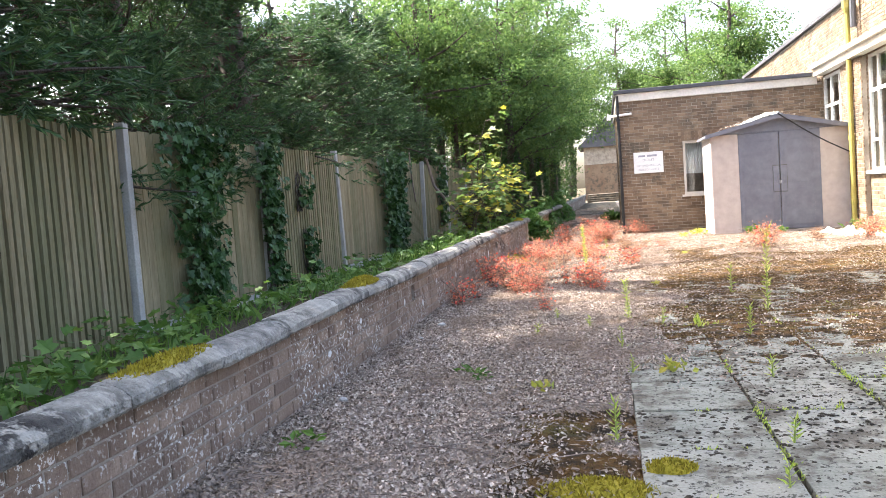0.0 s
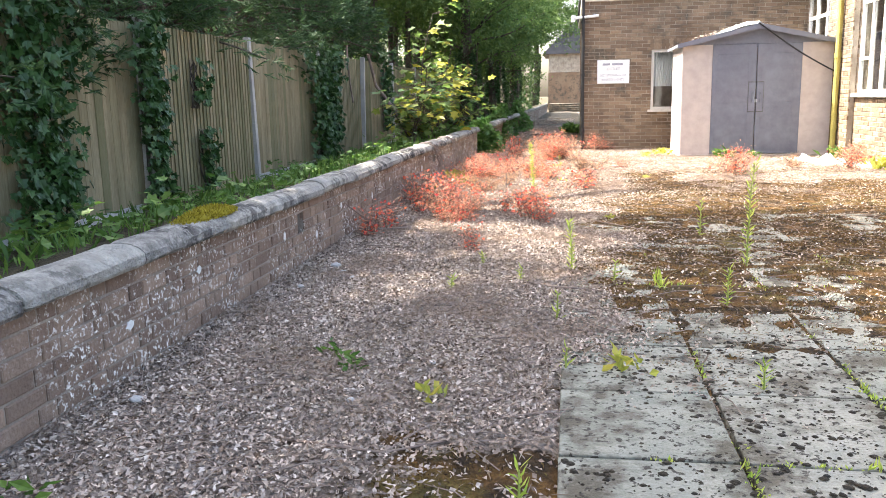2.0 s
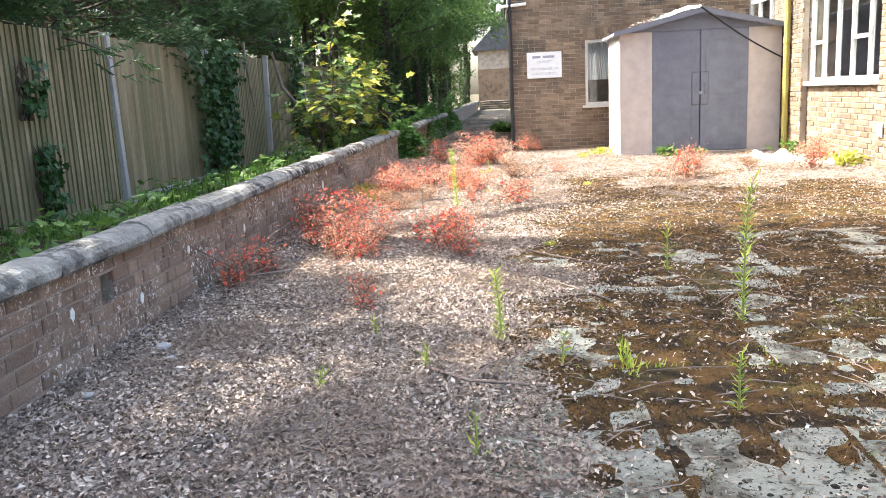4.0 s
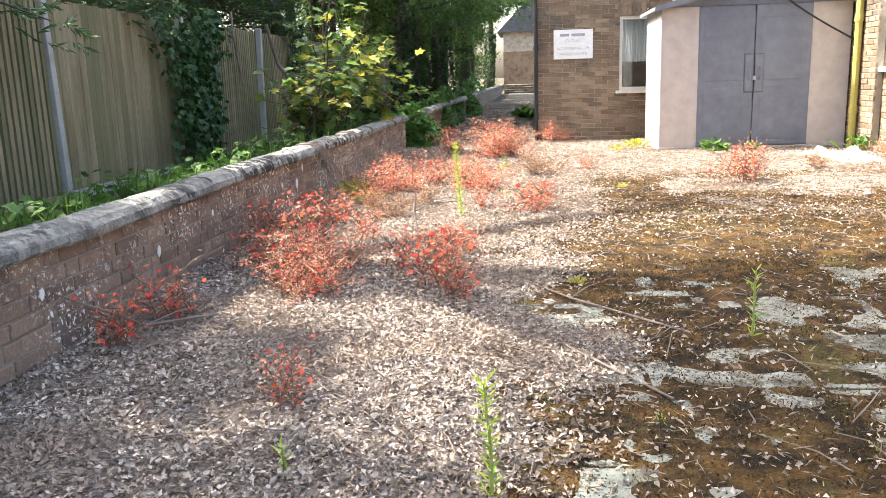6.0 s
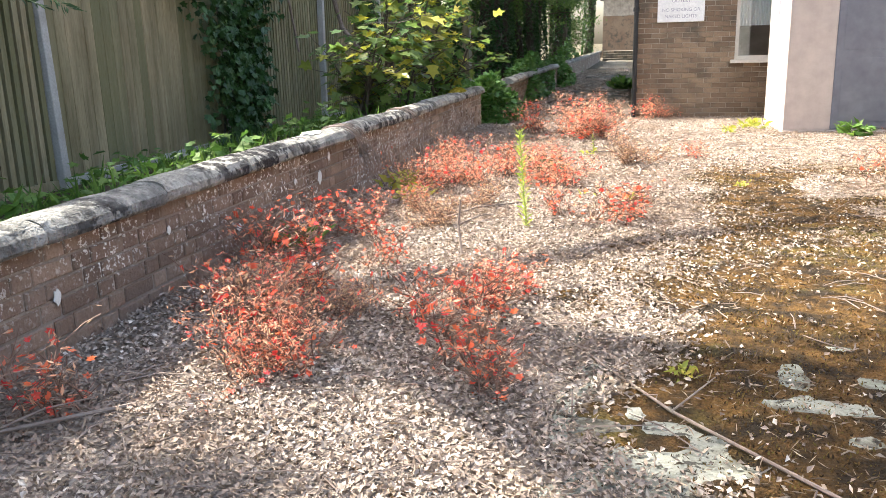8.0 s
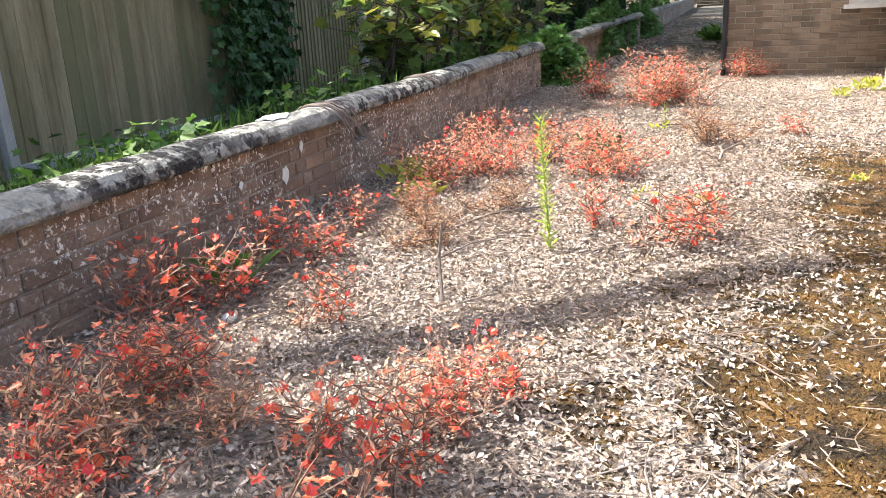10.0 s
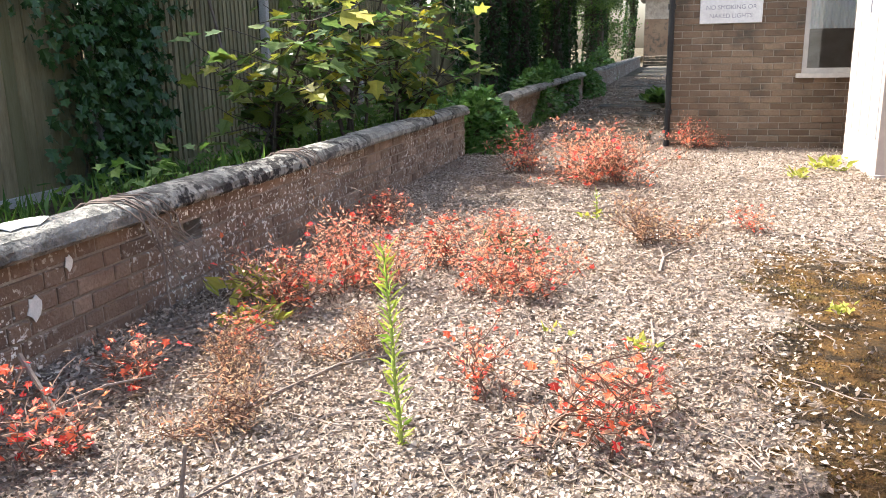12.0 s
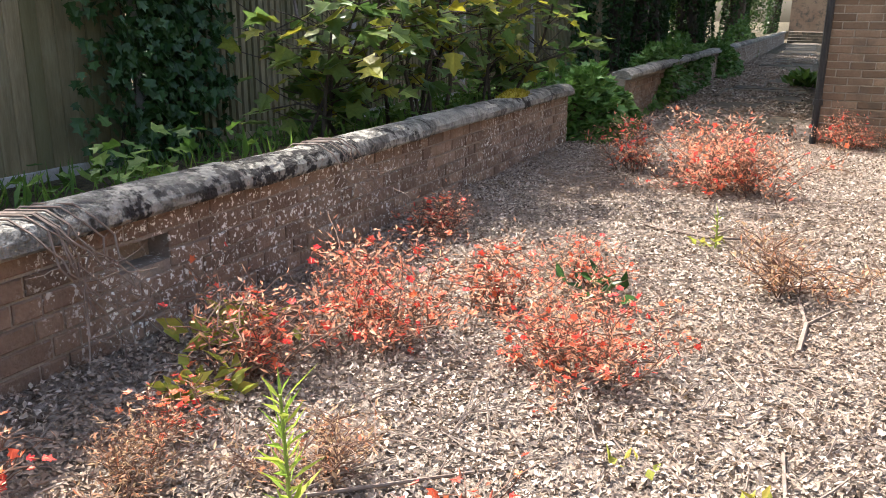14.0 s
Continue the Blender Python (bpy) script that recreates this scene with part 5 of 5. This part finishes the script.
fallen([(1.2, 15.2, 0), (1.5, 14.9, 0.01), (1.75, 14.3, 0.0)], 0.013)
fallen([(0.4, 14.1, 0), (0.42, 14.4, 0.01), (0.38, 14.75, 0.0)], 0.016)
fallen([(-1.0, 11.9, 0), (-0.75, 12.5, 0.02), (-0.3, 12.9, 0.0)], 0.011)
fallen([(0.35, 12.6, 0), (0.4, 12.95, 0.01), (0.38, 13.3, 0.0)], 0.012)
fallen([(-1.55, 11.8, 0.25), (-1.4, 11.75, 0.1), (-1.2, 11.7, 0.0)], 0.014, "dark stick propped on the wall's foot")
fallen([(-1.2, 6.0, 0), (-0.8, 6.2, 0.01), (-0.5, 6.25, 0.0)], 0.009)
fallen([(-0.9, 4.3, 0), (-0.5, 4.2, 0.01), (-0.3, 4.35, 0.0)], 0.009)


def vine():
    t = thing("dead_vine", "bare grey vine trailing over the wall's coping", "vine")
    for k in range(16):
        y = (12.75 if k < 11 else 14.35) + rng.normal(0, 0.10)
        z = 0.52 - rng.uniform(0.1, 0.5) if k < 11 else 0.3
        over = [(-2.02, y - 0.12, 0.50), (-1.90, y - 0.06, 0.606), (-1.80, y, 0.603), (-1.73, y + 0.02, 0.56)]
        hang = [(-1.715 + 0.02 * j + rng.normal(0, 0.012), y + 0.03 * j + rng.normal(0, 0.035), 0.56 - (0.56 - z) * j / 5) for j in range(1, 6)]
        b = Buf().tube(over + hang, [0.004] * 5 + [0.0035, 0.003, 0.0025, 0.0015], 5)
        for j in range(1, 5):
            branchy(tuple(rng.normal(0, 1, 3) * np.array([0.4, 1, 0.7]) + np.array([0.5, 0, 0])), hang[j - 1], rng.uniform(0.06, 0.2), 0.002, 0.001, b, 0.25, 4, 4)
        part("stem", b, TWIG, t)


vine()


def moss_cushion(x, y, z, rx, ry, h, count, label, name="moss_cushion"):
    t = thing(name, label, "moss")
    b = Buf()
    n = 14
    for j in range(5):
        f = j / 4
        for i in range(n):
            a = 2 * math.pi * i / n
            k = 1 + 0.25 * noise.noise((math.cos(a) * 2 + x, math.sin(a) * 2 + y, 1))
            b.v.append((x + math.cos(a) * rx * k * (1 - f * 0.96), y + math.sin(a) * ry * k * (1 - f * 0.96), z + h * (1 - (1 - f) ** 2)))
    b.f = [(j * n + i, j * n + (i + 1) % n, (j + 1) * n + (i + 1) % n, (j + 1) * n + i) for j in range(4) for i in range(n)] + [tuple(4 * n + i for i in range(n))]
    part("cushion", b, MOSS_Y, t, smooth=True)
    a, r = rng.uniform(0, 2 * math.pi, count), np.sqrt(rng.uniform(0, 1, count)) * 1.1
    c = np.stack([x + np.cos(a) * rx * r, y + np.sin(a) * ry * r, z + h * np.clip(1 - r * r, 0, 1) * 0.95], 1)
    mesh_part("fuzz", leaves(c, rng.normal(0, 0.5, c.shape) + np.array([0, 0, 0.8]), 0.022, 0.008), MOSS_Y, t)


moss_cushion(-1.855, 5.85, 0.588, 0.085, 0.34, 0.05, 2200, "bright yellow-green moss on the coping")
moss_cushion(-1.86, 3.05, 0.588, 0.08, 0.35, 0.03, 1300, "yellow moss on the coping")
moss_cushion(-1.86, 17.3, 0.588, 0.085, 0.3, 0.05, 900, "bright moss on the coping")
moss_cushion(-0.1, 3.15, 0.0, 0.22, 0.14, 0.045, 1400, "round yellow-green moss cushion beside the paving")
moss_cushion(0.2, 3.4, 0.012, 0.10, 0.07, 0.03, 500, "small moss cushion on the paving")


def rubbish():
    t = thing("rubbish_heap", "crumpled pale tarpaulin and debris by the hall wall", "rubbish")
    for x, y, w, h, mat in ((4.35, 16.0, 0.5, 0.16, TARP), (4.6, 15.3, 0.35, 0.12, TARP), (4.1, 16.5, 0.4, 0.12, TARP)):
        n, b = 12, Buf()
        for i in range(n):
            for j in range(n):
                u, v = 2 * i / (n - 1) - 1, 2 * j / (n - 1) - 1
                f = max(0, 1 - u * u) * max(0, 1 - v * v)
                b.v.append((x + u * w * 0.6, y + v * w, 0.0 + h * f * (0.6 + noise.noise((i * 0.6 + x, j * 0.6, 2)))))
        b.f = [(i * n + j, i * n + j + 1, (i + 1) * n + j + 1, (i + 1) * n + j) for i in range(n - 1) for j in range(n - 1)]
        part("crumpled_sheet", b, mat, t)


rubbish()


def pebble(x, y, r):
    r = r * 0.55
    b = bmesh.new()
    bmesh.ops.create_icosphere(b, subdivisions=2, radius=r)
    for v in b.verts:
        v.co *= 1 + 0.25 * noise.noise(v.co * 25 + Vector((x, y, 0)))
        v.co.z *= 0.6
    me = bpy.data.meshes.new("stone")
    b.to_mesh(me)
    b.free()
    me.materials.append(CONCRETE)
    ob = new("stone", me)
    ob.location = (x, y, float(ground_z(np.array(x), np.array(y))) + r * 0.4)
    tagged(ob, "pale loose stone on the leaf litter", "stone", "loose stones")


for px, py, pr in ((-0.75, 4.7, 0.035), (-0.5, 5.2, 0.03), (-1.55, 7.25, 0.07), (-1.45, 7.1, 0.05), (-1.35, 6.95, 0.045), (0.5, 6.5, 0.02), (-1.35, 10.85, 0.06), (-1.62, 4.6, 0.05), (-1.6, 6.6, 0.05)):
    pebble(px, py, pr)

# ---- litter, twigs and moss spots ----
def scatter():
    n = 800000
    x, y = rng.uniform(-1.8, 4.9, n), 2.0 + 18.5 * rng.uniform(0, 1, n) ** 1.0
    near = np.clip(1.25 - 0.045 * (y - 2), 0.35, 1)
    p = (1 - 0.97 * bare(x, y)) * (1 - 0.94 * mossy(x, y)) * near * (0.45 + 0.9 * fbm(x, y, 1.4, 81)) * (1 - 0.6 * step(x + 1.2 * (fbm(x, y, 0.7, 83) - 0.5), 0.55, 1.3) * step(y, 8, 11)) * (1 - 0.3 * step(x, 2.5, 3.5))
    keep = rng.random(n) < p
    x, y = x[keep], y[keep]
    c = np.stack([x, y, ground_z(x, y) + rng.uniform(0.001, 0.018, len(x))], 1)
    w = rng.normal(size=c.shape) * np.array([1, 1, 0.42])
    tagged(mesh_part("leaf_litter", leaves(c, w, 0.0225, 0.0145, 0.3), LITTER), "dry grey-brown fallen leaves covering the yard", "leaf litter", kind="stuff")
    n = 90000
    x, y = rng.uniform(-1.75, 4.6, n), rng.uniform(2.0, 18.0, n)
    keep = rng.random(n) < (1 - 0.8 * bare(x, y)) * (1 - 0.6 * mossy(x, y)) * (1.05 - 0.045 * (y - 2)) * step(fbm(x, y, 1.0, 85), 0.35, 0.6)
    x, y = x[keep], y[keep]
    c = np.stack([x, y, ground_z(x, y) + rng.uniform(0.006, 0.022, len(x))], 1)
    tagged(mesh_part("straw_litter", leaves(c, rng.normal(size=c.shape) * np.array([1, 1, 0.15]), 0.05, 0.0036, 0.4), STRAW), "fine dry stalks and needles among the fallen leaves", "straw", kind="stuff")
    n = 26000
    x, y = rng.uniform(-1.6, 0.3, n), 20.0 + 24 * rng.random(n)
    keep = fbm(x, y, 1.2, 87) + 0.25 * step(-x, 0.8, 1.3) > 0.5
    x, y = x[keep], y[keep]
    c = np.stack([x, y, np.where((x > -1.0) & (y > 20.5), 0.047, ground_z(x, y) + 0.01)], 1)
    tagged(mesh_part("path_litter", leaves(c, rng.normal(size=c.shape) * np.array([1, 1, 0.2]), 0.05, 0.03, 0.3), LITTER), "fallen leaves drifted over the shaded path", "leaf litter", kind="stuff")
    b = Buf()
    for i in range(6500):
        x, y = rng.uniform(-1.75, 4.5), 2 + 16 * rng.random()
        if max(bare(np.array(x), np.array(y)), mossy(np.array(x), np.array(y))) > 0.4 and rng.random() < 0.8:
            continue
        a, ln = rng.uniform(0, math.pi), 0.04 + 0.3 * rng.random() ** 2
        z = float(ground_z(np.array(x), np.array(y))) + 0.012
        dx, dy = math.cos(a) * ln, math.sin(a) * ln
        b.tube([(x, y, z), (x + dx * 0.5 + rng.normal(0, 0.015), y + dy * 0.5 + rng.normal(0, 0.015), z + 0.012), (x + dx, y + dy, z + 0.004)], [0.003, 0.0026, 0.0015], 4, False)
    tagged(part("twig_litter", b, TWIG), "thin dry twigs strewn over the leaf litter", "twigs", kind="stuff")
    m = 17000
    x, y = rng.uniform(0.1, 4.5, m), rng.uniform(1.0, 8.5, m)
    keep = (bare(x, y) > 0.12) & (fbm(x, y, 1.6, 91) + 0.25 * (1 - bare(x, y)) > 0.47)
    b = Buf()
    for x, y in zip(x[keep], y[keep]):
        r = 0.003 + 0.015 * rng.random() ** 2.5
        k = 7
        ring = [(x + math.cos(6.283 * i / k) * r * rng.uniform(0.7, 1.3), y + math.sin(6.283 * i / k) * r * rng.uniform(0.7, 1.3), 0.010) for i in range(k)]
        top = [((px - x) * 0.55 + x, (py - y) * 0.55 + y, 0.012 + r * 0.2) for px, py, pz in ring]
        b.add(ring + top, [(i, (i + 1) % k, k + (i + 1) % k, k + i) for i in range(k)] + [tuple(range(k, 2 * k))])
    tagged(part("moss_spots", b, MOSS_D), "small black moss clumps dotted over the paving", "moss", kind="stuff")


def moss_carpet():
    n = 480000
    x, y = rng.uniform(-1.0, 4.6, n), rng.uniform(2.5, 15.5, n)
    keep = rng.random(n) < mossy(x, y) * (1 - bare(x, y)) * step(fbm(x, y, 2.5, 95), 0.3, 0.6)
    x, y = x[keep], y[keep]
    c = np.stack([x, y, ground_z(x, y) - 0.003], 1)
    ob = mesh_part("moss_carpet", leaves(c, rng.normal(0, 0.7, c.shape) + np.array([0, 0, 0.7]), 0.014, 0.006), MOSS_B)
    tagged(ob, "brown and ochre moss matting the paving", "moss", kind="stuff")


def joint_grass():
    """Blades and moss growing out of the paving joints."""
    n = 5200
    lane = rng.random(n) < 0.6
    i, j = rng.integers(0, 4, n), rng.integers(3, 12, n)
    x = np.where(lane, 0.686 + i * 0.612 + rng.normal(0, 0.012, n), rng.uniform(0.1, 2.6, n))
    y = np.where(lane, rng.uniform(2.2, 8.0, n), 0.4715 + j * 0.637 + rng.normal(0, 0.012, n))
    keep = fbm(x, y, 1.9, 97) > np.where(lane, 0.50, 0.58)
    x, y = x[keep], y[keep]
    c = np.stack([x, y, np.full(len(x), 0.004)], 1)
    tall = 0.5 + 1.2 * step(fbm(x, y, 2.6, 98), 0.5, 0.7)
    v, f = leaves(c, rng.normal(0, 0.45, c.shape) + np.array([0, 0, 0.8]), 0.035 * tall, 0.008)
    tagged(mesh_part("joint_grass", (v, f), WEED_LEAF), "short grass and weeds growing in the paving joints", "grass", kind="stuff")


scatter()
moss_carpet()
joint_grass()


# ---- paving ----
def paving():
    p = tagged(thing("pavement", "grey concrete paving slabs with mossy joints", "paving"), kind="structure")
    b = Buf().box(-0.297, -0.313, -0.04, 0.297, 0.313, 0.0, 0.006)
    me = mesh_of("paving_slab", b.v, b.f, SLAB)
    r = random.Random(4)
    for i in range(8):
        for j in range(15):
            ob = new("paving_slab", me)
            ob.parent = p
            ob.matrix_basis = pose(0.38 + i * 0.612, 0.79 + j * 0.637, 0.010 + r.uniform(-0.003, 0.003), r.uniform(-0.3, 0.3), r.uniform(-0.3, 0.3), r.uniform(-0.4, 0.4))


paving()
